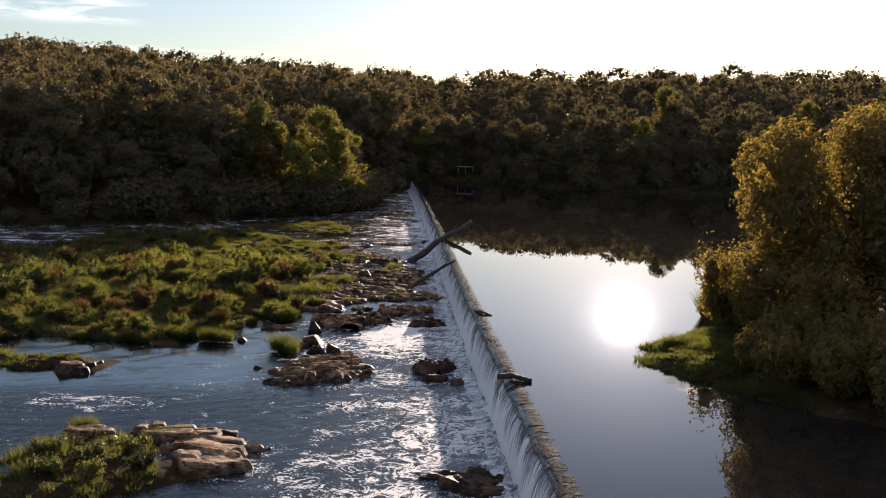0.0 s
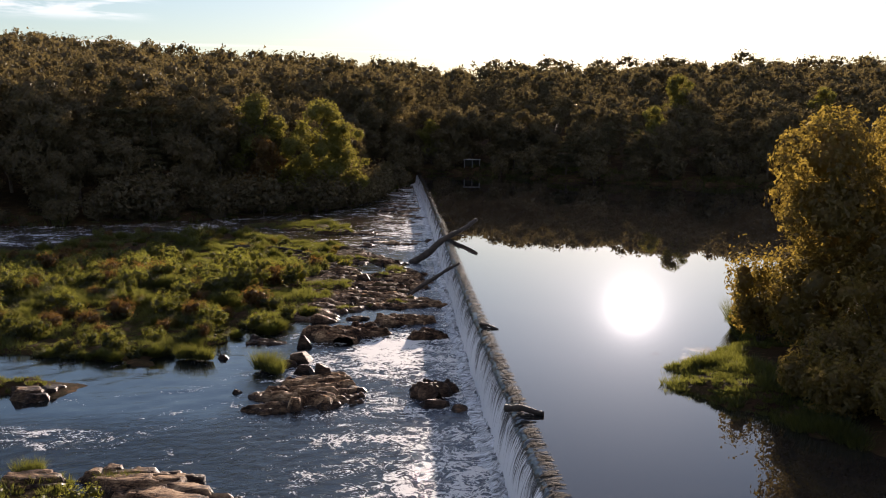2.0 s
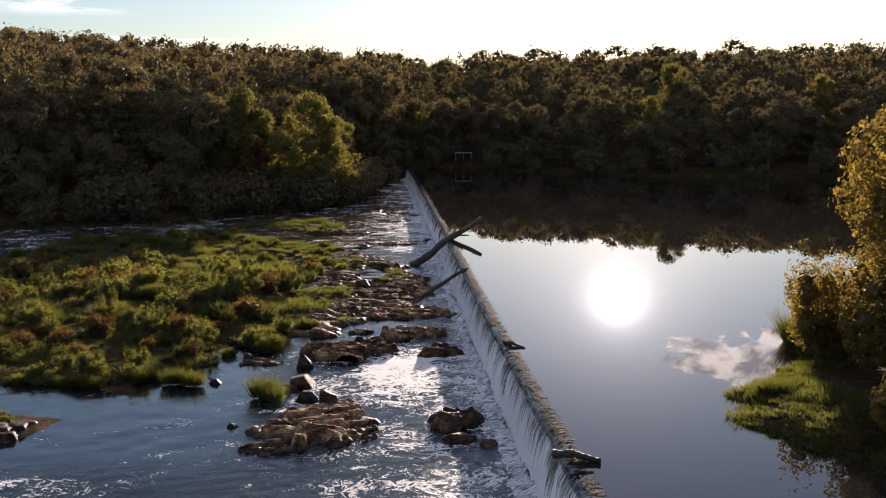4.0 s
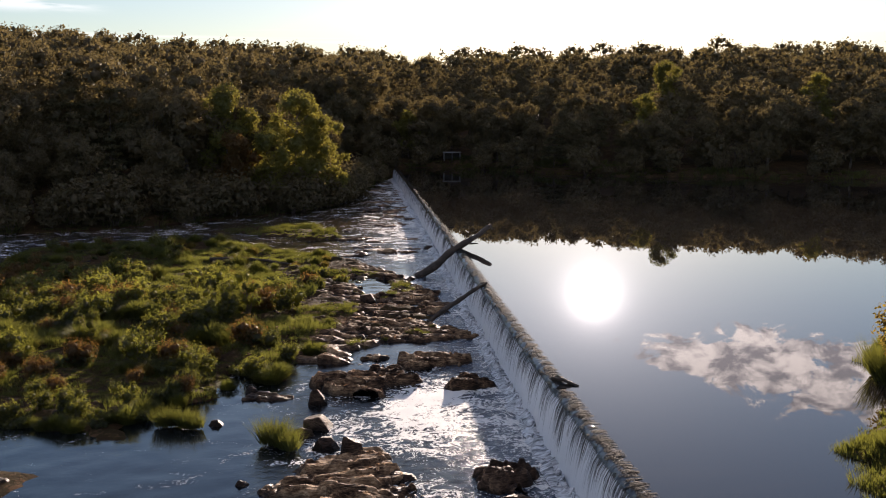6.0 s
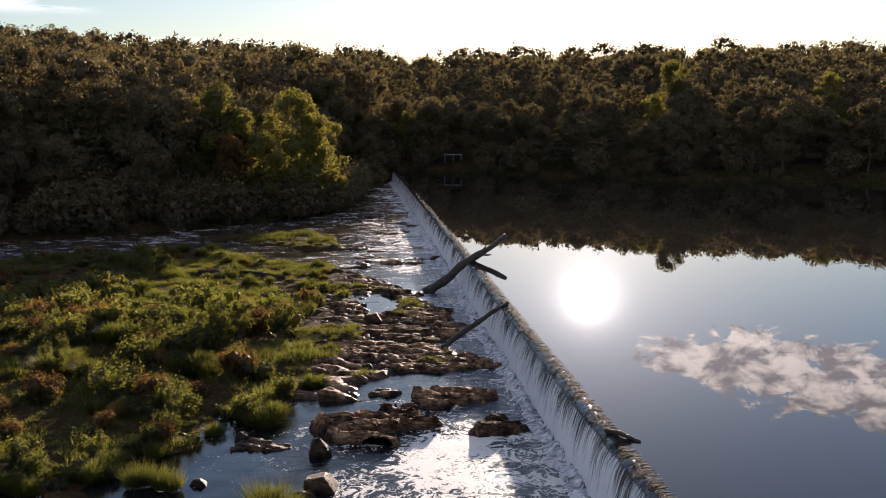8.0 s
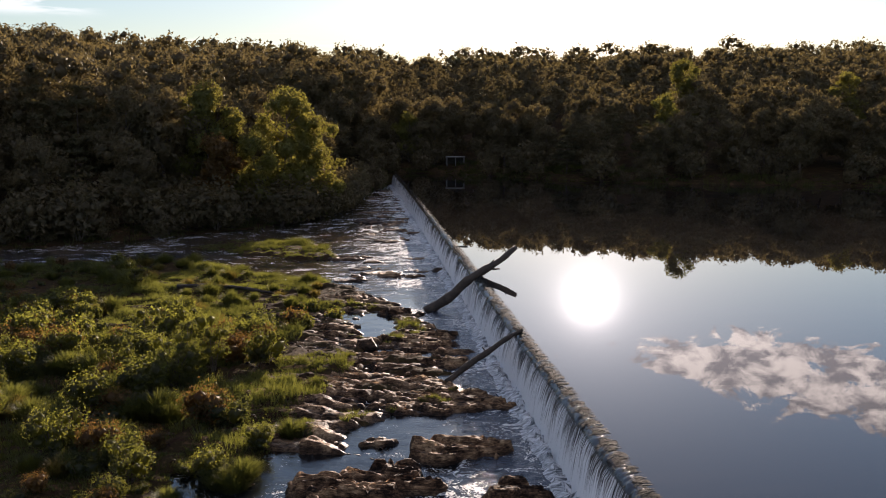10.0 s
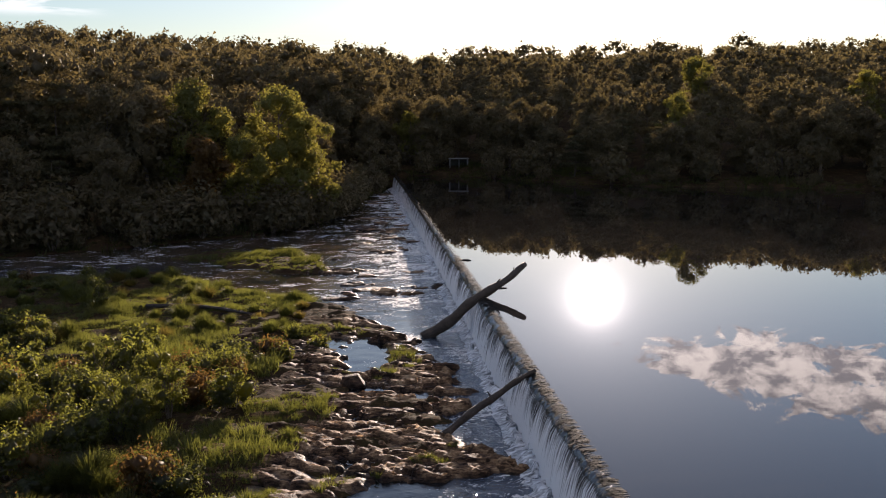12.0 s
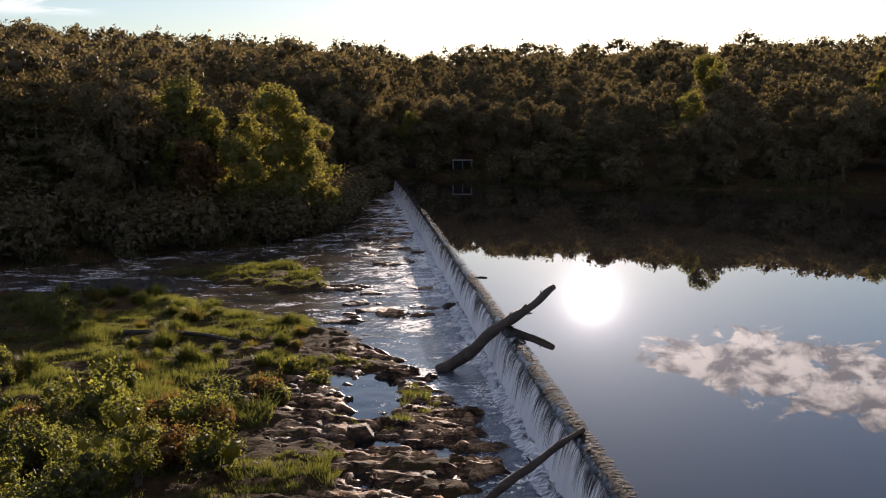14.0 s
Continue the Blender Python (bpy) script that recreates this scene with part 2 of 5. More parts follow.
    chop = n.math("MULTIPLY", n.math("SUBTRACT", 1.0, n.math("MULTIPLY", calm, 0.88)), n.math("SUBTRACT", 1.0, n.math("MULTIPLY", pool, 0.6)))
    power = n.math("ADD", n.math("MULTIPLY", chop, n.span(y, 72.0, 96.0, 0.36, 0.08)), n.math("ADD", n.math("MULTIPLY", fall, 0.6), n.math("MULTIPLY", n.math("MAXIMUM", far, rapid), 0.05)))
    w = n.math("ADD", n.math("MULTIPLY", n.noise(n.mapping(pos, (0.9, 1.05, 1), (0, 0, -0.2)), 1.8, 5.0, 0.62, 0.9), 0.75), n.math("MULTIPLY", n.noise(pos, 6.0, 3.0, 0.6), 0.25))
    bmp = n.add("ShaderNodeBump", {"Strength": power, "Distance": 0.25, "Height": w})
    shoal = n.math("MULTIPLY", n.span(y, 103.0, 112.0), n.span(n.noise(pos, 0.35, 4.0, 0.6, 0.8), 0.42, 0.62))
    bed = n.mix(shoal, (0.008, 0.010, 0.012, 1), (0.11, 0.075, 0.05, 1))
    # churned water's paler tint, its blue put in for the dam's shade
    bed = n.mix(n.math("MAXIMUM", fall, n.math("MULTIPLY", rapid, 0.6)), bed, (0.05, 0.065, 0.09, 1))
    water = n.add("ShaderNodeBsdfPrincipled", {"Base Color": bed, "Roughness": 0.05, "IOR": 1.333, "Normal": bmp.outputs[0]})
    fb = n.add("ShaderNodeBump", {"Strength": 0.7, "Distance": 0.1, "Height": cover})
    white = n.add("ShaderNodeBsdfPrincipled", {"Base Color": (0.76, 0.75, 0.72, 1), "Roughness": 0.7, "Specular IOR Level": 0.05, "Normal": fb.outputs[0]})
    s = n.add("ShaderNodeMixShader", {0: foam, 1: water.outputs[0], 2: white.outputs[0]})
    finish(n, s.outputs[0])
    return m


def fall_material():
    """The sheet of falling water: white threads over a thin dark film."""
    m, n = material("falling_water")
    pos = n.add("ShaderNodeNewGeometry").outputs["Position"]
    sep = n.add("ShaderNodeSeparateXYZ", {0: pos})
    thread = n.noise(n.mapping(pos, (0.6, 12.0, 0.4)), 1.0, 5.0, 0.72, 0.25)
    broad = n.noise(n.mapping(pos, (0.2, 0.7, 0.12)), 1.0, 3.0, 0.5)
    drop = n.math("ADD", n.span(sep.outputs[2], 2.0, 0.2, -0.08, 0.14), n.span(sep.outputs[2], 1.9, 2.12, 0.0, -0.3))
    f = n.math("ADD", n.math("ADD", n.math("MULTIPLY", thread, 0.75), n.math("MULTIPLY", broad, 0.35)), drop)
    f = n.span(f, 0.44, 0.60, smooth=True)
    bmp = n.add("ShaderNodeBump", {"Strength": n.span(sep.outputs[2], 2.0, 1.7, 0.1, 0.6), "Distance": 0.08, "Height": thread})
    film = n.add("ShaderNodeBsdfPrincipled", {"Base Color": (0.04, 0.036, 0.036, 1), "Roughness": n.span(sep.outputs[2], 2.05, 1.8, 0.06, 0.14), "IOR": 1.333, "Normal": bmp.outputs[0]})
    white = n.add("ShaderNodeBsdfPrincipled", {"Base Color": (0.84, 0.84, 0.86, 1), "Roughness": 0.45, "Normal": bmp.outputs[0]})
    s = n.add("ShaderNodeMixShader", {0: f, 1: film.outputs[0], 2: white.outputs[0]})
    finish(n, s.outputs[0])
    return m


def foam_material():
    m, n = material("foam")
    pos = n.add("ShaderNodeNewGeometry").outputs["Position"]
    a = n.noise(pos, 4.0, 5.0, 0.65)
    bmp = n.add("ShaderNodeBump", {"Strength": 0.8, "Distance": 0.1, "Height": a})
    p = n.add("ShaderNodeBsdfPrincipled", {"Base Color": n.mix(n.span(n.noise(n.mapping(pos, (1.2, 4.0, 2.0)), 1.6, 5.0, 0.68), 0.38, 0.6), (0.07, 0.08, 0.09, 1), (0.8, 0.82, 0.84, 1)), "Roughness": 0.5, "Normal": bmp.outputs[0]})
    finish(n, p.outputs[0])
    return m


POND, RIVER, FALL, FOAM = pond_material(), river_material(), fall_material(), foam_material()

# ---- mesh helpers ----


def np_mesh(name, verts, faces, mat=None, smooth=False):
    """A mesh from arrays: verts (n, 3), faces (m, k)."""
    me = bpy.data.meshes.new(name)
    verts, faces = np.asarray(verts, np.float32), np.asarray(faces, np.int32)
    k = faces.shape[1]
    me.vertices.add(len(verts))
    me.vertices.foreach_set("co", verts.ravel())
    me.loops.add(faces.size)
    me.loops.foreach_set("vertex_index", faces.ravel())
    me.polygons.add(len(faces))
    me.polygons.foreach_set("loop_start", np.arange(0, faces.size, k, dtype=np.int32))
    if smooth:
        me.polygons.foreach_set("use_smooth", np.ones(len(faces), bool))
    if mat:
        me.materials.append(mat)
    me.update(calc_edges=True)
    return me


def bm_mesh(name, bm, mat=None, smooth=False):
    me = bpy.data.meshes.new(name)
    bm.to_mesh(me)
    bm.free()
    if smooth:
        me.polygons.foreach_set("use_smooth", np.ones(len(me.polygons), bool))
    if mat:
        me.materials.append(mat)
    return me


def part(name, me, parent, label=""):
    ob = new(name, me)
    ob.parent = parent
    return tagged(ob, label)


def grid_faces(nx, ny):
    i, j = np.meshgrid(np.arange(nx - 1), np.arange(ny - 1), indexing="ij")
    a = (i * ny + j).ravel()
    return np.stack([a, a + ny, a + ny + 1, a + 1], 1)


TABLES = {}


def smooth_noise(x, y, scale, seed=0):
    """Smooth value noise on arrays, about -1 to 1."""
    if seed not in TABLES:
        TABLES[seed] = np.random.RandomState(seed + 77).rand(256, 256) * 2 - 1
    r = TABLES[seed]
    u, v = np.asarray(x) * scale, np.asarray(y) * scale
    i, j = np.floor(u).astype(int), np.floor(v).astype(int)
    a, b = u - i, v - j
    a, b = a * a * (3 - 2 * a), b * b * (3 - 2 * b)
    i0, i1, j0, j1 = i % 256, (i + 1) % 256, j % 256, (j + 1) % 256
    return (r[i0, j0] * (1 - a) + r[i1, j0] * a) * (1 - b) + (r[i0, j1] * (1 - a) + r[i1, j1] * a) * b


def fractal(x, y, scale, octaves=4, seed=0):
    return sum(smooth_noise(x, y, scale * 2 ** k, seed + k) / 2 ** k for k in range(octaves))


def edge_distance(px, py, line, closed):
    """Distance from points to a polyline."""
    p = np.array(line, float)
    q = np.roll(p, -1, 0) if closed else p[1:]
    a = p if closed else p[:-1]
    best = np.full(np.shape(px), 1e9)
    for (ax, ay), (bx, by) in zip(a, q):
        dx, dy = bx - ax, by - ay
        t = np.clip(((px - ax) * dx + (py - ay) * dy) / (dx * dx + dy * dy), 0, 1)
        best = np.minimum(best, np.hypot(px - ax - t * dx, py - ay - t * dy))
    return best


def inside(px, py, poly):
    r = np.zeros(np.shape(px), bool)
    n = len(poly)
    for k in range(n):
        (ax, ay), (bx, by) = poly[k], poly[(k + 1) % n]
        if ay != by:
            r ^= ((ay > py) != (by > py)) & (px < (bx - ax) * (py - ay) / (by - ay) + ax)
    return r


def signed(px, py, poly):
    d = edge_distance(px, py, poly, True)
    return np.where(inside(px, py, poly), d, -d)


# ---- the plan ----
CREST = 2.15          # level of the pond and of the dam's lip
NORTH = [(-900, 150), (-100, 132), (-60, 138), (-44, 142), (-30, 150), (-18, 160), (-12, 172), (-9, 200), (-6, 222), (-2.5, 237), (9, 236), (18, 222), (35, 204), (55, 200), (70, 195), (120, 190), (900, 150)]
SPIT = [(7.0, 46.2), (8.4, 43.4), (9.8, 41.6), (12.5, 36), (15, 27), (70, 10), (70, 78), (32, 76), (20, 69), (14.2, 62), (13.2, 58), (12.6, 55), (8.0, 50)]
ISLE = [(-34, 60), (-27, 62.5), (-17.5, 61.5), (-14, 67), (-10.5, 70), (-9.5, 82), (-8.0, 92), (-6.8, 100), (-8, 110), (-12, 119), (-17, 124), (-24, 131), (-38, 128), (-44, 112), (-60, 100), (-60, 70)]
ISLET = [(-19.5, 37), (-17.3, 43.5), (-13.5, 43.5), (-10.0, 40.0), (-8.4, 38.5), (-10.5, 36.6), (-14, 34), (-18, 34)]
BAR = [(-27, 141), (-22, 145), (-14, 144), (-11, 138), (-10, 128), (-14, 129), (-17, 133)]
SHELF = [(-14, 72), (-9, 73), (-6.5, 77.5), (-2.4, 78), (-2.2, 80.5), (-4.4, 83), (-3.4, 86), (-3.0, 92), (-3.4, 97), (-5, 99), (-4.8, 103), (-8, 107), (-13, 105)]
POINT = [(-34, 50), (-34, 60), (-26, 60), (-20.5, 57), (-19.6, 55), (-23, 53.6), (-28, 53)]


# the larger pools in the rock shelf: centre and half widths
POOLS = [(-6.7, 97.0, 1.4, 4.4), (-6.6, 89.4, 0.8, 2.4), (-14.0, 91.5, 0.9, 1.5), (-4.9, 88.7, 0.9, 1.4), (-8.6, 101.0, 1.0, 1.4)]


def round_pools(x, y):
    """How far outside the pools a place lies."""
    return 3.0 * (np.min([np.hypot((x - a) / c, (y - b) / d) for a, b, c, d in POOLS], 0) - 1.0)


def crest_x(y):
    return np.interp(y, [-40, 28, 45, 60, 80, 115, 150, 195, 240], [1.1, 0.5, 0.28, 0.05, -0.15, -0.35, -0.75, -1.25, -2.1])


def river_z(x):
    """The river's level falls gently away from the dam."""
    return 0.02 * np.clip(x, -40, 0)


def ground_z(x, y):
    x, y = np.asarray(x, float), np.asarray(y, float)
    up = x > crest_x(y)
    level = np.where(up | (y > 236), CREST, river_z(x))
    n1, n2, n3 = fractal(x, y, 0.12, 4, 3), fractal(x, y, 0.6, 4, 9), np.abs(fractal(x * 0.7, y, 0.9, 3, 15))
    n4 = np.floor(2.5 * fractal(x * 0.8, y * 1.5, 0.55, 4, 19)) / 2.5 * np.clip((x + 17) / 3, 0, 1)
    bed = np.where(up, CREST - 1.6, river_z(x) - 0.45 + 0.16 * n1 + 0.10 * n2)
    ys = np.interp(x, [p[0] for p in NORTH], [p[1] for p in NORTH])
    d = edge_distance(x, y, NORTH, False) * np.where(y > ys, 1, -1)
    hill = 0.25 + 0.22 * np.clip(d, 0, 6) + 20.0 * (1 - np.exp(-np.clip(d - 8, 0, None) / 105)) + np.clip(-80 - x, 0, 150) * 0.08 * np.clip(d / 100, 0, 1) + 1.6 * fractal(x, y, 0.02, 3, 5) * np.clip(d / 30, 0, 1)
    z = np.where(d > 0, level + hill * np.clip(d / 2.5, 0, 1) + 0.1 * n2, np.maximum(bed, level - 0.25 - 0.25 * np.clip(-d, 0, 30)))
    s = signed(x, y, SPIT) + 0.5 * n2
    z = np.where(s > -2, np.maximum(z, CREST + np.clip(s, -2, 1.2) * 0.35 + 0.05 * np.clip(s, 0, 30) + 0.06 * n2), z)
    for poly, rise, wob in ((ISLE, 0.35, 1.6), (ISLET, 0.3, 0.5), (BAR, 0.2, 1.2), (POINT, 0.3, 0.6), (SHELF, 0.10, 0.4)):
        s = np.minimum(signed(x, y, poly) + wob * n1, round_pools(x, y))
        z = np.where(s > -3, np.maximum(z, river_z(x) + np.clip(s * 0.25, -0.5, rise) + 0.13 * n1 + 0.14 * n2 + 0.16 * n3 + 0.16 * n4 - 0.14), z)
    south = np.clip(-45 - y, 0, None)
    z = np.where(south > 0, np.maximum(z, CREST - 2 + np.clip(south, 0, 30) * 0.2), z)
    return z


def above_river(x, y):
    return ground_at(x, y) - river_z(x)


def lines(*spans):
    return np.unique(np.concatenate([np.arange(a, b, s) for a, b, s in spans]))


GRID = []


def ground_at(x, y):
    """The height of the ground's mesh at a place."""
    xs, ys, Z = GRID[0]
    i, j = np.clip(np.searchsorted(xs, x) - 1, 0, len(xs) - 2), np.clip(np.searchsorted(ys, y) - 1, 0, len(ys) - 2)
    a, b = (x - xs[i]) / (xs[i + 1] - xs[i]), (y - ys[j]) / (ys[j + 1] - ys[j])
    return (Z[i, j] * (1 - a) + Z[i + 1, j] * a) * (1 - b) + (Z[i, j + 1] * (1 - a) + Z[i + 1, j + 1] * a) * b


def make_ground():
    xs = lines((-3000, -400, 260), (-400, -64, 12), (-64, -40, 1.2), (-40, -17, 0.45), (-17, -3, 0.2), (-3, 2, 0.5), (2, 34, 0.8), (34, 120, 4), (120, 400, 14), (400, 3200, 280))
    ys = lines((-1500, -100, 200), (-100, 25, 8), (25, 62, 0.5), (62, 116, 0.26), (116, 130, 0.5), (130, 150, 0.8), (150, 250, 2.5), (250, 600, 12), (600, 3600, 300))
    X, Y = np.meshgrid(xs, ys, indexing="ij")
    Z = ground_z(X, Y)
    GRID.append((xs, ys, Z))
    me = np_mesh("ground", np.stack([X, Y, Z], -1).reshape(-1, 3), grid_faces(len(xs), len(ys)), SOIL)
    return tagged(new("ground", me), "brown wet soil and rock banks under woodland and river", "ground", kind="structure")


ground = make_ground()


def make_waters():
    xs, ys = lines((-400, -60, 20), (-60, -24, 1.5), (-24, 0.4, 0.3)), lines((-120, 20, 5), (20, 125, 0.3), (125, 246, 1.0))
    X, Y = np.meshgrid(xs, ys, indexing="ij")
    X = np.minimum(X, crest_x(Y) - 0.1)
    rough = np.clip(np.maximum((X + 4.5) / 4, np.minimum((X + 9) / 8, (Y - 103) / 8)), 0.0, 1.0) ** 1.3
    Z = river_z(X) + rough * np.clip((X + 4.5) / 3, 0.22, 1) * (0.05 * fractal(X, Y * 0.8, 1.3, 3, 21)) + 0.012 * fractal(X, Y, 1.1, 2, 31)
    me = np_mesh("river", np.stack([X, Y, Z], -1).reshape(-1, 3), grid_faces(len(xs), len(ys)), RIVER, True)
    tagged(new("river_water", me), "shallow rippled river water streaked with white foam", "water", kind="structure")
    ys2 = lines((-120, 246, 2.0))
    xs2 = np.array([0, 0.3, 2, 10, 40, 120, 400, 900.0])
    X, Y = np.meshgrid(xs2, ys2, indexing="ij")
    X = X + np.where(X < 10, crest_x(Y) + 0.305, 0)
    me = np_mesh("pond", np.stack([X, Y, np.full_like(X, CREST)], -1).reshape(-1, 3), grid_faces(len(xs2), len(ys2)), POND, True)
    tagged(new("pond_water", me), "still dark mill pond mirroring sky and trees", "water", kind="structure")


make_waters()


def make_dam():
    dam = tagged(new("dam"), "long low river dam with water spilling over its crest", "dam")
    ys = lines((-40, 30, 2.0), (30, 240, 1.0))
    prof = np.array([(0.9, -0.8), (0.6, CREST - 0.25), (0.1, CREST - 0.12), (-0.1, CREST - 0.3), (-0.22, 1.2), (-0.3, -0.9)])
    P = np.stack([np.stack([crest_x(ys) + a, ys, np.full_like(ys, b)], -1) for a, b in prof], 0)
    part("dam_wall", np_mesh("dam_wall", P.reshape(-1, 3), grid_faces(len(prof), len(ys)), CONCRETE), dam, "dark wet concrete dam wall")
    # the nappe
    ys = lines((-40, 26, 0.5), (26, 130, 0.07), (130, 240, 0.2))
    prof = np.array([(0.31, 0.0), (0.29, 0.0), (0.2, -0.012), (0.06, -0.07), (-0.08, -0.24), (-0.17, -0.45), (-0.25, -0.75), (-0.32, -1.1), (-0.38, -1.5), (-0.43, -1.9), (-0.46, -2.35)])
    rows = []
    for k, (a, b) in enumerate(prof):
        amp = min(k, 5) / 5 * 0.05
        rib = fractal(ys + 0.04 * k, np.full_like(ys, 0.13 * k), 3.0, 3, 41)
        lump = smooth_noise(ys, np.full_like(ys, 0.05 * k), 0.5, 51)
        rows.append(np.stack([crest_x(ys) + a - amp * (1.0 + rib) - 0.05 * lump * min(k, 5) / 5, ys, CREST + b + rib * (0.012 if 1 < k < 4 else 0.0)], -1))
    part("water_sheet", np_mesh("water_sheet", np.stack(rows).reshape(-1, 3), grid_faces(len(prof), len(ys)), FALL, True), dam, "white threads of falling water")
    # weed combed over the lip by the water
    rng = np.random.RandomState(5)
    n = 13000
    y = np.concatenate([rng.uniform(22, 120, n * 3 // 4), rng.uniform(120, 238, n // 4)])
    y = y + 0.12 * np.sin(y * 5.1 + 2.0 * smooth_noise(y, y * 0, 0.7, 45))
    reach = np.clip(0.07 + 0.06 * fractal(y, y * 0, 0.9, 3, 46) + rng.normal(0, 0.04, n), 0.02, 0.3)
    start, wide, lift = 0.1 + 0.52 * rng.rand(n) ** 1.2, rng.uniform(0.008, 0.024, n), rng.uniform(0.005, 0.045, n)
    drop = np.array([(0.7, -0.004), (0.3, -0.004), (0.12, -0.03), (0.0, -0.10), (-0.1, -0.24), (-0.2, -0.5)])
    V = []
    for f in (0.0, 0.45, 1.0):
        off = start + (0.12 - reach * 1.1 - start) * f
        z = CREST + np.interp(-off, -drop[:, 0], drop[:, 1]) + lift * (1.0 if f == 0.45 else 0.35)
        for side in (-1, 1):
            V.append(np.stack([crest_x(y) + off - 0.05 * (off < 0), y + side * wide * (0.3 if f == 1.0 else 1.0) + rng.normal(0, 0.02, n), z], -1))
    V = np.stack(V, 1).reshape(-1, 3)
    i = np.arange(n)[:, None] * 6
    F = np.concatenate([i + [0, 1, 3, 2], i + [2, 3, 5, 4]])
    tagged(part("crest_weed", np_mesh("crest_weed", V, F, WEED), dam, "dark ragged weed along the lip"), kind="stuff")
    # boiling foam at the foot
    ys = lines((20, 130, 0.16), (130, 236, 0.5))
    offs = np.array([-0.3, -0.45, -0.6, -0.78, -0.95, -1.15])
    hs = np.array([0.05, 0.22, 0.2, 0.13, 0.05, -0.1])
    rows = [np.stack([crest_x(ys) + o + 0.2 * smooth_noise(ys, ys * 0 + k, 1.9, 63), ys, river_z(0) + h * (0.8 + 1.1 * fractal(ys, ys * 0 + k * 0.7, 2.1, 3, 61))], -1) for k, (o, h) in enumerate(zip(offs, hs))]
    part("foot_foam", np_mesh("foot_foam", np.stack(rows).reshape(-1, 3), grid_faces(len(offs), len(ys)), FOAM, True), dam, "churning white foam")
    return dam


make_dam()

# ---- trees ----


BALLS = {}


def ball(fine):
    if fine not in BALLS:
        bm = bmesh.new()
        bmesh.ops.create_icosphere(bm, subdivisions=fine + 1, radius=1.0)
        BALLS[fine] = np.array([v.co[:] for v in bm.verts]), np.array([[v.index for v in f.verts] for f in bm.faces])
        bm.free()
    return BALLS[fine]


def cards(P, N, size, rng, wide=0.62):
    """Small pointed leaf blades at P, facing roughly N."""
    n = len(P)
    N = N + rng.normal(0, 0.65, (n, 3))
    N /= np.linalg.norm(N, axis=1, keepdims=True)
    T = np.cross(N, rng.normal(0, 1, (n, 3)))
    T /= np.linalg.norm(T, axis=1, keepdims=True)
    B = np.cross(N, T)
    s = (size * rng.uniform(0.6, 1.35, n))[:, None]
    fold = N * s * 0.18
    V = np.stack([P + T * s, P + B * s * wide + fold, P - T * s * 0.8, P - B * s * wide + fold], 1)
    return V.reshape(-1, 3), np.arange(4 * n).reshape(n, 4)


def sprigs(P, N, size, rng, each=3):
    """Twigs at P facing roughly N, each with a few narrow leaves."""
    n = len(P)
    V = []
    for k in range(each):
        M = N + rng.normal(0, 0.5, (n, 3))
        M /= np.linalg.norm(M, axis=1, keepdims=True)
        T = np.cross(M, rng.normal(0, 1, (n, 3)))
        T /= np.linalg.norm(T, axis=1, keepdims=True)
        B = np.cross(M, T)
        s = (size * rng.uniform(0.6, 1.3, n))[:, None]
        c = P + rng.normal(0, 0.6, (n, 3)) * size
        V.append(np.stack([c - T * s * 0.6 - B * s * 0.55, c - T * s * 0.6 + B * s * 0.55, c + T * s], 1))
    V = np.stack(V, 1).reshape(-1, 3)
    return V, np.arange(len(V)).reshape(-1, 3)


def leaf_mass(rng, lobes, size, fine=1):
    """The dense inner leafage of a crown: uneven lobes that the outer leaves stand on."""
    D, F = ball(fine)
    V, T = [], []
    for k, (x, y, z, r, f) in enumerate(lobes):
        a = rng.uniform(0, 40, 3)
        rough = 1 + 0.28 * fractal(D[:, 0] * 1.3 + a[0], D[:, 1] * 1.3 + D[:, 2] + a[1], 1.0, 3, 7) + rng.normal(0, 0.17, len(D))
        V.append(np.array((x, y, z)) + D * (r * size * rough)[:, None] * np.array((1, 1, f)))
        T.append(F + k * len(D))
    return np.concatenate(V), np.concatenate(T)


def crown_mesh(name, rng, lobes, leaves, size, mat, shell=0.42, core=0.66, fine=1, each=3, up=0.0):
    P, N = lobed(rng, lobes, leaves, shell)
    V, F = sprigs(P, N + np.array((0, 0, up)), size, rng, each)
    if not core:
        return V, F
    W, G = leaf_mass(rng, lobes, core, fine)
    return np.concatenate([V, W]), np.concatenate([F, G + len(V)])


def lobed(rng, lobes, n, shell=0.3):
    """Points and outward directions on the outside of a heap of round lobes: rows of x, y, z, radius, flatness."""
    L = np.array(lobes, float)
    w = L[:, 3] ** 2
    P, N = [], []
    have = 0
    while have < n:
        k = rng.choice(len(L), 2 * n, p=w / w.sum())
        d = rng.normal(0, 1, (2 * n, 3))
        d /= np.linalg.norm(d, axis=1, keepdims=True)
        r = L[k, 3] * (1 - shell * rng.rand(2 * n) ** 1.5) * (1 + 0.04 * rng.normal(0, 1, 2 * n))
        p = L[k, :3] + d * r[:, None] * np.stack([np.ones(2 * n), np.ones(2 * n), L[k, 4]], -1)
        ok = np.ones(2 * n, bool)
        for c in L:
            q = (p - c[:3]) / np.array([1, 1, c[4]])
            ok &= np.linalg.norm(q, axis=1) > c[3] * 0.66
        P.append(p[ok])
        N.append(d[ok])
        have += ok.sum()
    return np.concatenate(P)[:n], np.concatenate(N)[:n]


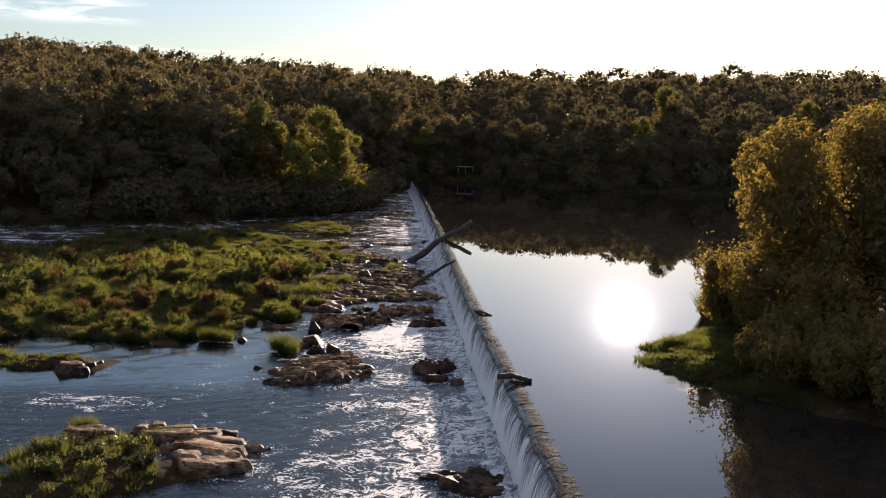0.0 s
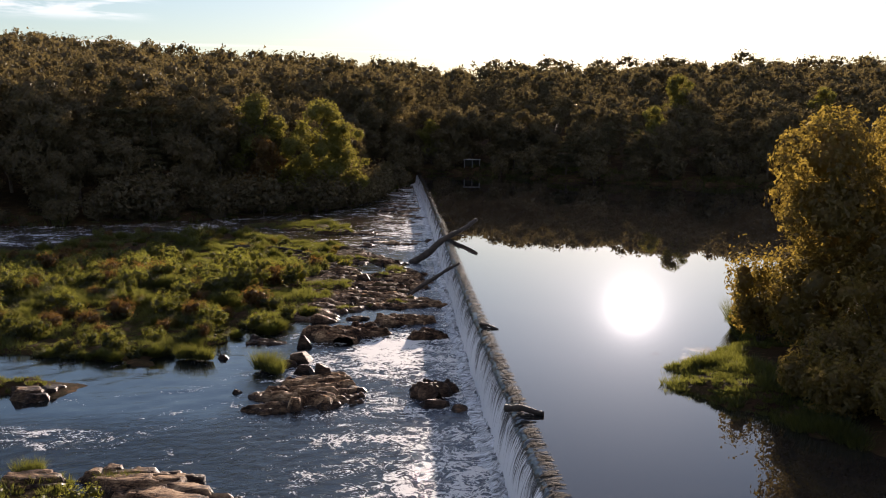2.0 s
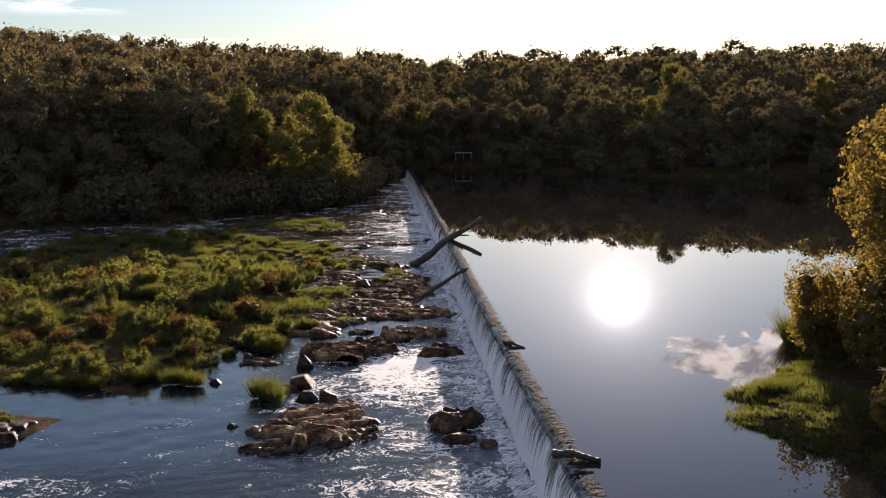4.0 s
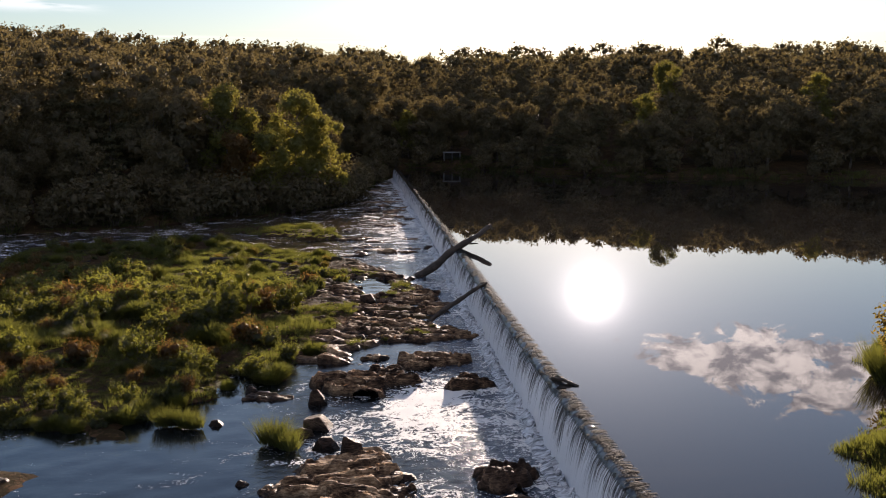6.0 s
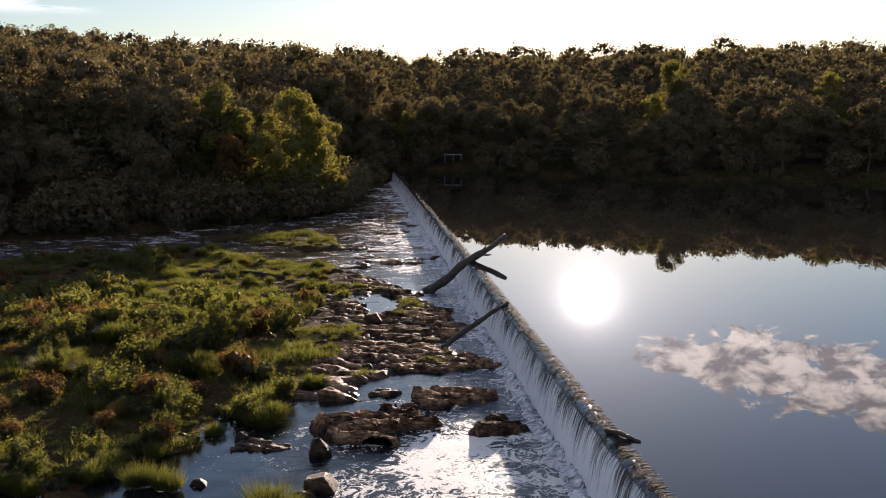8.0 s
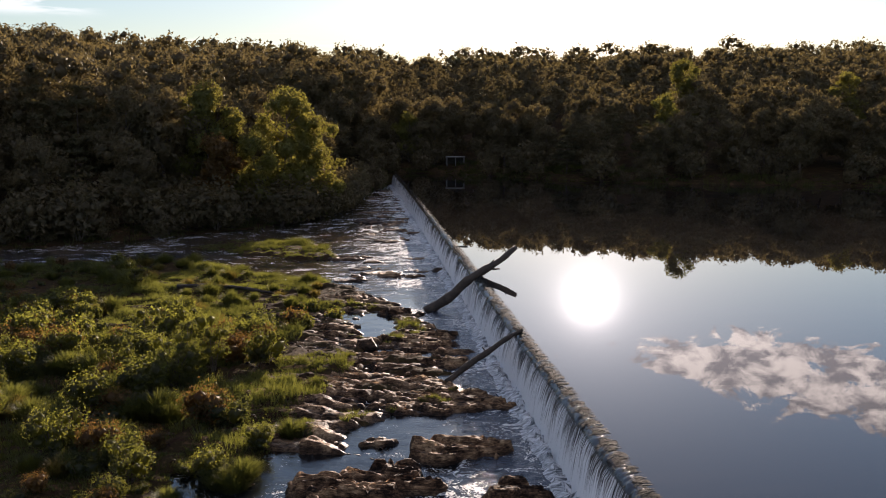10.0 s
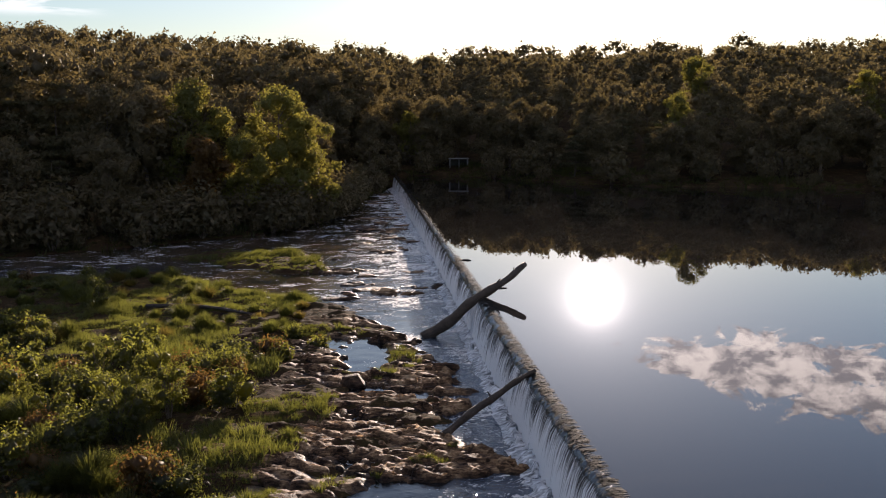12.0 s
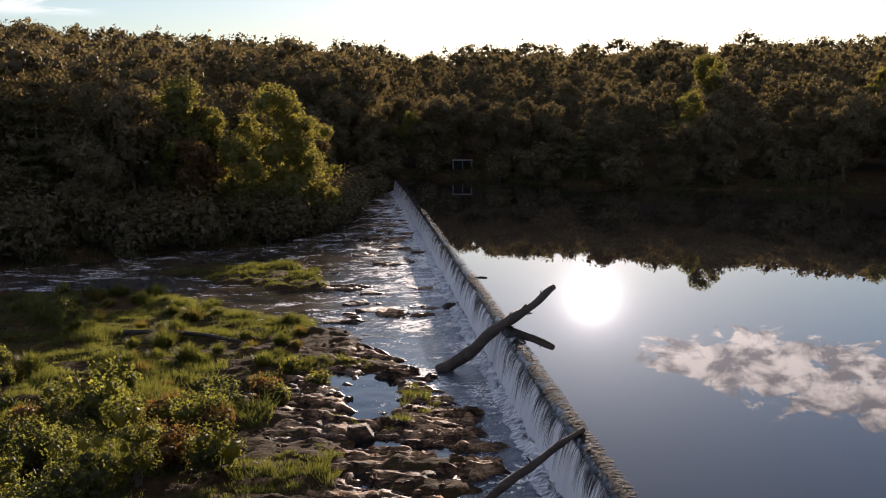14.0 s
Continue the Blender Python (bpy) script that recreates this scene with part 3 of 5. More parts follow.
def tube(path, radii, sides=7):
    """Vertices and faces of a tapered limb along a path."""
    path = np.array(path, float)
    V, F = [], []
    for k, (p, r) in enumerate(zip(path, radii)):
        t = path[min(k + 1, len(path) - 1)] - path[max(k - 1, 0)]
        t /= np.linalg.norm(t) + 1e-9
        a = np.cross(t, (0.31, 0.95, 0.1))
        a /= np.linalg.norm(a)
        b = np.cross(t, a)
        for s in range(sides):
            ang = 2 * math.pi * s / sides
            V.append(p + r * (math.cos(ang) * a + math.sin(ang) * b))
    for k in range(len(path) - 1):
        for s in range(sides):
            F.append((k * sides + s, k * sides + (s + 1) % sides, (k + 1) * sides + (s + 1) % sides, (k + 1) * sides + s))
    return V, F


def join_tubes(tubes):
    V, F = [], []
    for v, f in tubes:
        o = len(V)
        V += list(v)
        F += [tuple(i + o for i in q) for q in f]
    return np.array(V), np.array(F)


def crown_lobes(rng, height, width, base, kind):
    """Lobes of a crown of a given height and width, from the height base up."""
    out = []
    if kind == "pine":
        z = base
        while z < height - 0.8:
            reach = width / 2 * (1 - ((z - base) / (height - base)) ** 1.6) + 0.5
            a0 = rng.rand() * 6.3
            for k in range(4):
                a = a0 + k * 1.57 + rng.uniform(-0.3, 0.3)
                q = rng.uniform(0.45, 0.8) * reach
                out.append((q * math.cos(a), q * math.sin(a), z + rng.uniform(-0.3, 0.3), reach * rng.uniform(0.36, 0.5), 0.4))
            z += rng.uniform(1.4, 1.9)
        out.append((0, 0, height - 0.9, 0.9, 1.1))
        return out
    mid = (height + base) / 2
    half = (height - base) / 2
    for k in range(25):
        u = rng.uniform(-0.9, 0.88)
        ring = math.sqrt(max(0.05, 1 - abs(u) ** 2.2))
        a = k * 2.4 + rng.uniform(-0.5, 0.5)
        q = width / 2 * ring * rng.uniform(0.4, 0.9)
        r = width * rng.uniform(0.10, 0.2)
        out.append((q * math.cos(a), q * math.sin(a), mid + u * (half - r * 0.6), r, rng.uniform(0.75, 1.0)))
    out.append((0, 0, mid, width * 0.3, 1.2))
    out.append((rng.uniform(-0.1, 0.1) * width, rng.uniform(-0.1, 0.1) * width, height - width * 0.17, width * 0.2, 0.9))
    return out


def tree(name, seed, height, width, base, kind, mat, leaves, size, label, trunk_r=0.22):
    rng = np.random.RandomState(seed)
    thing = tagged(new(name), label, "tree")
    lobes = crown_lobes(rng, height, width, base, kind)
    top = height * (0.76 if kind == "pine" else 0.84)
    path = [(0.25 * math.sin(k * 1.1 + seed), 0.25 * math.cos(k * 0.9 + seed), top * k / 6 - 0.4) for k in range(7)]
    tubes = [tube(path, [trunk_r * (1.25 - 1.1 * k / 6) for k in range(7)], 8)]
    for x, y, z, r, f in lobes[:12]:
        s = max(0.6, z - 0.45 * math.hypot(x, y) - 0.6)
        k = min(s / top * 6, 5.9)
        o = np.array(path[int(k)]) * (1 - k % 1) + np.array(path[int(k) + 1]) * (k % 1)
        e = np.array((x, y, z))
        m = (o + e) / 2 + np.array((0, 0, 0.15))
        tubes.append(tube([o, m, e], [trunk_r * 0.36, trunk_r * 0.24, trunk_r * 0.08], 5))
    V, F = join_tubes(tubes)
    part("trunk", np_mesh("trunk", V, F, BARK, True), thing)
    V, F = crown_mesh("crown", rng, lobes, leaves, size, mat, fine=1, core=0.42)
    part("crown", np_mesh("crown", V, F, mat, True), thing)
    return thing


def north_depth(x, y):
    ys = np.interp(x, [p[0] for p in NORTH], [p[1] for p in NORTH])
    return edge_distance(x, y, NORTH, False) * np.where(y > ys, 1, -1)


def in_wedge(x, y, pad=12):
    return (x > -0.40 * y - 6 - pad) & (x < 0.54 * (y - 45) + pad)


KINDS = [
    ("broadleaf_tree", 11, 14.0, 9.0, 0.8, "round", LEAF_WOOD, 2700, 0.235, "tall broadleaf tree in dark green leaf on the wooded bank"),
    ("broadleaf_tree", 12, 16.5, 8.5, 1.2, "round", LEAF_WOOD, 2700, 0.235, "tall slender broadleaf tree with deep green crown on the wooded bank"),
    ("broadleaf_tree", 13, 12.5, 9.5, 0.4, "round", LEAF_WOOD, 2700, 0.235, "wide bushy broadleaf tree with low green crown on the bank"),
    ("sycamore_tree", 14, 15.0, 9.0, 0.5, "round", LEAF_GOLD, 3000, 0.2, "yellow-green broadleaf tree glowing in the low sun on the bank"),
    ("rust_tree", 15, 9.8, 6.0, 0.4, "round", LEAF_RUST, 2000, 0.22, "small tree turning rusty orange at the river bank"),
    ("pine_tree", 16, 17.5, 8.0, 4.0, "pine", LEAF_PINE, 2600, 0.2, "dark pine with layered boughs among the broadleaf trees"),
]
KIND_MODELS = []


def room(x, y, z, height, size):
    """Keeps the trees of the far shore below the ridge's line."""
    reach = y - 24
    line = 0.104 + 0.066 * (x + 7.5) / reach + random.uniform(-0.017, 0.008)
    if x < -4:
        top = 12.2 + (0.060 - 0.06 * (x + 7.5) / reach + random.uniform(-0.017, 0.008)) * reach
    else:
        top = line * reach - 7.9
    return min(size, (top - z) / height)



def plant(k, x, y, turn, size, z=None):
    """Stands a copy of tree kind k on the ground; the first copy is the model itself."""
    while len(KIND_MODELS) <= k:
        KIND_MODELS.append(None)
    z = float(ground_at(x, y)) - 0.1 if z is None else z
    m = pose(x, y, z, 0, 0, turn)
    if KIND_MODELS[k] is None:
        KIND_MODELS[k] = tree(*KINDS[k])
        KIND_MODELS[k]["group"] = "trees of the wooded banks"
        KIND_MODELS[k].matrix_basis = m
        ob = KIND_MODELS[k]
    else:
        ob = copy_thing(KIND_MODELS[k], m)
    ob.scale = (size, size, size * random.uniform(0.94, 1.06))
    return ob


SKYLINE = {}


def hidden(x, y, z, top):
    """Whether a tree stands wholly behind nearer ones as seen from over the dam."""
    far = math.hypot(x + 6, y - 30)
    lane, rise = round(math.degrees(math.atan2(x + 6, y - 30)) / 0.7), (z + top - 12) / far
    if rise < min(SKYLINE.get(lane + q, -1.0) for q in (-1, 0, 1)) - (0.001 if x < 5 else 0.02):
        return True
    SKYLINE[lane] = max(SKYLINE.get(lane, -1.0), rise - 3.0 / far)
    return False


def plant_banks():
    rng = np.random.RandomState(21)
    # trees that stand out
    glade = []
    for k, x, y, top in ((2, -31.6, 165, 15.4), (3, -26.4, 166, 16.4), (3, -17.2, 168, 16.4), (3, -13.6, 171, 13.4), (3, -20.3, 162, 10.8), (4, -24.4, 160, 10.6), (0, -36.5, 167, 16.0), (5, -42.2, 168, 19.8), (5, -47.0, 166, 19.0), (5, -38.0, 172, 18.0)):
        z = float(ground_at(x, y))
        plant(k, x, y, rng.uniform(0, 360), (top - z) / KINDS[k][2])
        glade.append((x, y))
    for k, x, y, s in ((3, 58, 252, 0.98), (3, 88, 242, 0.85), (2, 6, 243, 1.05)):
        plant(k, x, y, rng.uniform(0, 360), s)
    for gy in np.arange(130, 300, 6.6):
        for gx in np.arange(-80, 110, 6.6):
            x, y = gx + rng.uniform(-2.4, 2.4), gy + rng.uniform(-2.4, 2.4)
            pick, turn, size = rng.rand(), rng.uniform(0, 360), rng.uniform(0.8, 1.1)
            d = float(north_depth(x, y))
            if not (2.0 < d < 21) or not in_wedge(x, y, 4) or (abs(x - 9) < 6 and d < 8):
                continue
            size *= 0.72 if d < 8 else 0.85 if x > 15 else 1.0
            k = 0 if pick < 0.36 else 1 if pick < 0.6 else 2 if pick < 0.9 else 3 if pick < 0.915 else 5
            size = max(0.35, room(x, y, float(ground_at(x, y)), KINDS[k][2], size))
            near = min(math.hypot(x - a, (y - b) * (0.45 if y < b else 1.0)) for a, b in glade)
            if near < 2.6:
                continue
            if near < 7 and y < 166:
                size = min(size, 9.5 / KINDS[k][2])
            if -22 < x < -8 and y < 184:
                size = min(size, 7.0 / KINDS[k][2])
            if not hidden(x, y, float(ground_at(x, y)), KINDS[k][2] * size) or x > 5:
                plant(k, x, y, turn, size)


plant_banks()


def far_woods():
    """The wooded hills behind, crown by crown, as one growth."""
    rng = np.random.RandomState(31)
    pools = []
    for cards_each, size in ((1250, 0.24), (600, 0.35), (310, 0.48)):
        pool = []
        for s in range(6):
            r = np.random.RandomState(200 + s)
            pine = s == 5
            lob = crown_lobes(r, 15.0, 7.5 if pine else 9.0, 2.0 if pine else 1.2, "pine" if pine else "round")
            pool.append(crown_mesh("crown", r, lob, cards_each, size, LEAF_WOOD, core=0.45, fine=0, each=2))
        pools.append(pool)
    gx, gy = [g.ravel() for g in np.meshgrid(np.arange(-260, 330, 8.0), np.arange(150, 520, 8.0))]
    gx, gy = gx + rng.uniform(-3.2, 3.2, len(gx)), gy + rng.uniform(-3.2, 3.2, len(gy))
    d = north_depth(gx, gy)
    ok = (d >= 21) & (d < 250) & in_wedge(gx, gy, 10)
    ok &= (np.abs(gx + 26) > 12) | (gy > 178)
    gx, gy = gx[ok], gy[ok]
    order = np.argsort(gy)
    gx, gy = gx[order], gy[order]
    gz = ground_at(gx, gy)
    V, F, count = [], [], 0
    for x, y, z in zip(gx, gy, gz):
        s, a, k = rng.uniform(0.85, 1.4), rng.uniform(0, 6.28), rng.choice(6, p=[0.2, 0.2, 0.2, 0.14, 0.13, 0.13])
        s = max(0.4, room(x, y, z, 15.0, s))
        # trees wholly hidden behind nearer ones are left out
        far = math.hypot(x + 6, y - 30)
        if hidden(x, y, z, 15 * s):
            continue
        c, w = math.cos(a) * s, math.sin(a) * s
        v, f = pools[0 if far < 195 else 1 if far < 280 else 2][k]
        F.append(f + count)
        count += len(v)
        V.append(np.stack([v[:, 0] * c - v[:, 1] * w + x, v[:, 0] * w + v[:, 1] * c + y, v[:, 2] * s + z], -1))
    V = np.concatenate(V)
    me = np_mesh("far_woods", V, np.concatenate(F), LEAF_WOOD, True)
    tagged(new("far_woods", me), "dense late-summer woodland covering the hills", "woods", kind="stuff")


far_woods()

# ---- rocks ----


def cleaved(rng, D, c, size, tall, dip):
    """How far a block of flat faces, shifted by c, reaches in the directions D."""
    r = np.full(len(D), 1.6)
    a0 = rng.uniform(0, 6.28)
    for k in range(9):
        if k < 5:
            a = a0 + k * 1.26 + rng.uniform(-0.4, 0.4)
            n = np.array((math.cos(a), math.sin(a), rng.uniform(0.0, 0.75)))
            lim = size * rng.uniform(0.6, 1.0)
        elif k < 7:
            n = np.array((dip[0] + rng.normal(0, 0.3), dip[1] + rng.normal(0, 0.3), 1.0))
            lim = tall * rng.uniform(0.8, 1.0)
        else:
            n = np.array((rng.normal(0, 1), rng.normal(0, 1), rng.uniform(0.4, 1.2)))
            lim = (size + tall) / 2 * rng.uniform(0.75, 1.0)
        n = n / np.linalg.norm(n)
        e = max(0.04, lim + n @ c)
        q = D @ n
        r = np.minimum(r, np.where(q > 1e-3, e / np.maximum(q, 1e-3), 9.0))
    return r


def hashed(i, j, seed):
    """A number from 0 to 1 for each cell of a lattice."""
    v = np.sin(i * 127.1 + j * 311.7 + seed * 74.7) * 43758.5453
    return v - np.floor(v)


def beds(x, y, turn, bed, run, seed):
    """Bedded stone cut by cross joints: the height of each block's tilted top, 0 to 1, and the distance to the nearest joint."""
    k0 = seed % 40 + 100
    x, y = x + 0.34 * fractal(x, y, 0.5, 4, k0), y + 0.34 * fractal(x, y, 0.5, 4, k0 + 5)
    c, s = math.cos(turn), math.sin(turn)
    p = (x * c + y * s) / bed
    k = np.floor(p)
    f = p - k
    q = (y * c - x * s) / run + 7 * hashed(k, 0 * k, seed)
    j = np.floor(q)
    g = q - j
    z = hashed(k, j, seed) + (0.5 - f) * (0.25 + 0.8 * hashed(k, j, seed + 1)) + (g - 0.5) * (hashed(k, j, seed + 2) - 0.5) * 1.2
    return z, np.minimum(np.minimum(f, 1 - f) * bed, np.minimum(g, 1 - g) * run)


def ledges(x, y, turn, seed, scale=1.0):
    """Rock relief from large blocks broken into smaller ones, 0 to 1, with open joints."""
    za, ca = beds(x, y, turn, 0.95 * scale, 1.9 * scale, seed)
    zb, cb = beds(x, y, turn - 0.5, 0.36 * scale, 0.6 * scale, seed + 9)
    z = 0.70 * za + 0.30 * zb
    return z - 0.3 * np.exp(-(ca / (0.06 * scale)) ** 2) - 0.07 * np.exp(-(cb / (0.03 * scale)) ** 2) + 0.09 * fractal(x, y, 2.1, 4, 33)


def one_piece(mask):
    """The part of a grid's mask that hangs together with its cell nearest the middle."""
    ok = np.argwhere(mask)
    start = tuple(ok[np.argmin(((ok - np.array(mask.shape) / 2) ** 2).sum(1))])
    seen, todo = np.zeros(mask.shape, bool), [start]
    seen[start] = True
    while todo:
        i, j = todo.pop()
        for a, b in ((i + 1, j), (i - 1, j), (i, j + 1), (i, j - 1)):
            if 0 <= a < mask.shape[0] and 0 <= b < mask.shape[1] and mask[a, b] and not seen[a, b]:
                seen[a, b] = True
                todo.append((a, b))
    return seen


def slab_mesh(seed, w, d, h, mat, step, worn=False):
    """A ledge of bedded rock: a ragged outline, stepped blocks on top, steep broken sides."""
    rng = np.random.RandomState(seed)
    nx, ny = int(np.clip(w * 1.1 / step, 10, 64)), int(np.clip(d * 1.1 / step, 10, 56))
    X, Y = np.meshgrid(np.linspace(-0.55, 0.55, nx) * w, np.linspace(-0.55, 0.55, ny) * d, indexing="ij")
    u, v = X / w * 2, Y / d * 2
    s = np.full(X.shape, 9.0)
    a0 = rng.uniform(0, 6.28)
    for k in range(7):
        a = a0 + k * 0.9 + rng.uniform(-0.3, 0.3)
        s = np.minimum(s, rng.uniform(0.68, 0.98) - u * math.cos(a) - v * math.sin(a))
    o = rng.uniform(0, 90, 2)
    s = (s + 0.3 * fractal(X + o[0], Y + o[1], 1.1 / max(0.6, min(w, d) / 2), 4, 12)) * min(w, d) / 2
    turn = radians(rng.uniform(40, 125))
    z = ledges(X + o[0], Y + o[1], turn, seed % 61, float(np.clip(min(w, d) / 2.2, 0.4, 1.15)))
    if worn:
        za, ca = beds(X + o[0], Y + o[1], turn, 1.5, 3.2, seed % 61)
        z = 0.55 + 0.3 * za - 0.22 * np.exp(-(ca / 0.09) ** 2) + 0.1 * fractal(X + o[0], Y + o[1], 0.5, 4, 33) + 0.12 * z
    lean = rng.uniform(-0.3, 0.3) * u + rng.uniform(-0.4, 0.1) * v
    top = h * (0.22 + 0.85 * z + lean)
    s = np.where(one_piece(s > 0.05), s, np.minimum(s, -0.02))
    Z = np.minimum(np.maximum(top, -0.12), -0.22 + np.maximum(s, -0.02) * (1.0 + 2.0 * hashed(np.floor(X * 1.7), np.floor(Y * 1.7), seed % 17)))
    V = np.stack([X + 0.02 * fractal(Y, Z * 3 + o[0], 2.0, 2, 14), Y + 0.02 * fractal(X, Z * 3 + o[1], 2.0, 2, 15), Z], -1).reshape(-1, 3)
    F = grid_faces(nx, ny)
    return np_mesh("rock", V, F[V[F][:, :, 2].max(1) > -0.2], mat)


def rock_mesh(seed, w, d, h, mat, fine=3):
    """An angular boulder: flat cleaved faces, slightly worn."""
    rng = np.random.RandomState(seed)
    D, F = ball(fine)
    dip = np.array([rng.uniform(-0.05, 0.4), rng.uniform(-0.15, 0.35)])
    r = cleaved(rng, D, np.zeros(3), 0.82, 0.85, dip)
    V = D * np.minimum(r, 1.2)[:, None] * np.array([w / 2, d / 2, h])
    a, b = rng.uniform(0, 50, 2)
    e = 0.014 * min(1.0, w)
    V[:, 2] += np.where(V[:, 2] > 0, e * fractal(V[:, 0] * 2 + a, V[:, 1] * 2 + b, 1.5, 3, 5), 0)
    V[:, 0] += e * fractal(V[:, 1] * 2 + a, V[:, 2] * 3 + b, 1.7, 3, 3)
    return np_mesh("rock", V, F, mat)


ROCK_SEED = [400]


def place_rocks(rows, label, mat, slab=True, group="rocks in the river", low=1.0, worn=False):
    """Rows: x, y, width, depth, height, turn."""
    for x, y, w, d, h, turn in rows:
        ROCK_SEED[0] += 1
        if slab or w > 1.6:
            me = slab_mesh(ROCK_SEED[0], w * 1.3, d * 1.45, h * (0.4 + 0.5 * low), mat, 0.075 if y < 106 else 0.16, worn)
        else:
            me = rock_mesh(ROCK_SEED[0], w * 1.1, d * 1.15, h, mat, 4 if w > 0.9 else 3)
        ob = tagged(new("rock", me), label, "rock", group)
        ob.matrix_basis = pose(x, y, float(river_z(x)) - 0.04, 0, 0, turn)


def shelf_z(x, y):
    """The top of the bedded rock shelf between the island and the dam."""
    s = signed(x, y, SHELF) + 1.1 * fractal(x, y, 0.28, 4, 27)
    low = fractal(x, y, 0.16, 3, 29)
    s = np.minimum(s, round_pools(x, y) + 0.5 * low)
    return river_z(x) + np.clip(0.3 * s, -0.7, 0.09) + 0.12 * low + 0.46 * (ledges(x, y, radians(66), 7, 2.0) - 0.42) + 0.10 * (np.abs(fractal(x * 0.8, y, 1.1, 4, 57)) - 0.35)


def make_shelf():
    X, Y = np.meshgrid(np.arange(-15.2, -1.5, 0.085), np.arange(69.5, 109.5, 0.085), indexing="ij")
    Z = shelf_z(X, Y)
    F = grid_faces(*X.shape)
    V = np.stack([X, Y, Z], -1).reshape(-1, 3)
    keep = (Z - river_z(X)).reshape(-1)[F].max(1) > -0.12
    F = F[keep]
    shelf = tagged(new("rock_shelf"), "broken brown bedrock shelf cut by joints and pools", "rock")
    # one part for each bed of stone across the shelf
    mid = V[F].mean(1)
    bed = np.floor((mid[:, 0] * math.cos(radians(66)) + mid[:, 1] * math.sin(radians(66))) / 2.6).astype(int)
    for k in np.unique(bed):
        used, back = np.unique(F[bed == k], return_inverse=True)
        part("ledge", np_mesh("ledge", V[used], back.reshape(-1, 4), ROCK), shelf)
    return shelf


make_shelf()
# the islet close to the dam
place_rocks([(-12.6, 42.0, 3.4, 2.6, 0.5, 10), (-10.8, 39.3, 4.4, 3.4, 0.5, -18), (-12.0, 40.8, 3.4, 2.4, 0.52, 5), (-16.2, 41.6, 2.2, 1.6, 0.55, 15), (-14.4, 42.7, 1.5, 1.2, 0.5, 40), (-20.6, 54.7, 2.5, 1.8, 0.5, 12), (-23.6, 55.7, 2.2, 1.4, 0.4, -8)],
            "tan weathered rock slab with ledges rising from the river", ROCK, worn=True)
place_rocks([(-1.9, 36.4, 3.2, 1.8, 0.42, -25), (-0.9, 35.3, 1.7, 1.1, 0.3, -10), (-2.6, 54.3, 2.3, 2.1, 0.72, 8), (-2.3, 51.9, 1.35, 1.1, 0.45, 20), (-1.2, 51.2, 1.2, 0.9, 0.32, 50), (-11.4, 54.8, 0.55, 0.45, 0.22, 0), (-7.2, 90.9, 1.5, 1.3, 0.8, 25), (-1.4, 119.9, 1.6, 1.1, 0.4, 15), (-3.9, 100.3, 0.9, 0.75, 0.42, 30)],
            "dark wet rock below the falling water", ROCK_DARK, False)
# the pile of blocks in the pool
place_rocks([(-9.3, 65.1, 1.2, 1.0, 0.75, 20), (-9.1, 61.4, 1.5, 1.2, 0.75, 60), (-9.7, 60.2, 1.1, 0.9, 0.5, 10), (-7.66, 57.5, 1.05, 0.9, 0.85, 35), (-8.7, 58.6, 1.3, 1.2, 0.6, 80), (-13.3, 62.2, 0.85, 0.65, 0.36, 15), (-5.9, 54.8, 1.05, 0.95, 0.3, 25), (-5.2, 94.5, 0.95, 0.85, 0.5, 70), (-12.4, 67.2, 0.9, 0.8, 0.4, 12), (-10.5, 59.0, 0.8, 0.7, 0.4, 33)],
            "angular brown boulder standing in the pool", ROCK_DARK, False, low=0.7)
place_rocks([(-8.1, 55.7, 4.0, 3.0, 0.62, 15), (-7.3, 52.7, 2.9, 2.8, 0.7, -15), (-9.0, 53.8, 2.6, 2.4, 0.55, 30), (-9.4, 51.8, 2.6, 2.0, 0.42, 8), (-11.6, 66.5, 1.8, 1.3, 0.3, 0), (-7.4, 68.1, 4.0, 2.8, 0.7, -10), (-6.1, 70.2, 2.3, 1.7, 0.5, 20), (-3.7, 72.3, 3.5, 2.3, 0.66, -6), (-2.5, 67.7, 1.9, 1.7, 0.6, 25), (-6.6, 73.7, 1.4, 1.0, 0.3, 0)],
            "brown rock slab washed by the river", ROCK, low=0.72)
# the rock shelf beside the logs
place_rocks([(-8.1, 83.2, 6.6, 3.4, 0.62, -4), (-3.8, 79.0, 5.3, 2.5, 0.5, 4), (-5.9, 80.6, 3.0, 1.8, 0.5, -12), (-4.8, 93.8, 2.2, 1.4, 0.45, 18), (-3.2, 94.0, 3.0, 1.9, 0.5, -8), (-5.5, 101.1, 1.8, 1.5, 0.6, 22), (-3.9, 96.2, 1.9, 1.6, 0.5, 5), (-3.9, 91.6, 3.2, 2.6, 0.6, -14), (-3.4, 86.9, 2.8, 2.2, 0.55, 22), (-8.7, 87.8, 6.0, 3.2, 0.62, 6), (-5.2, 86.5, 4.2, 2.8, 0.5, -10), (-9.6, 97.6, 3.4, 2.4, 0.5, 12), (-8.3, 103.4, 3.6, 2.4, 0.45, -6), (-4.1, 90.4, 2.7, 2.0, 0.42, 15)],
            "broad brown rock shelf cut by small pools", ROCK, low=0.62)
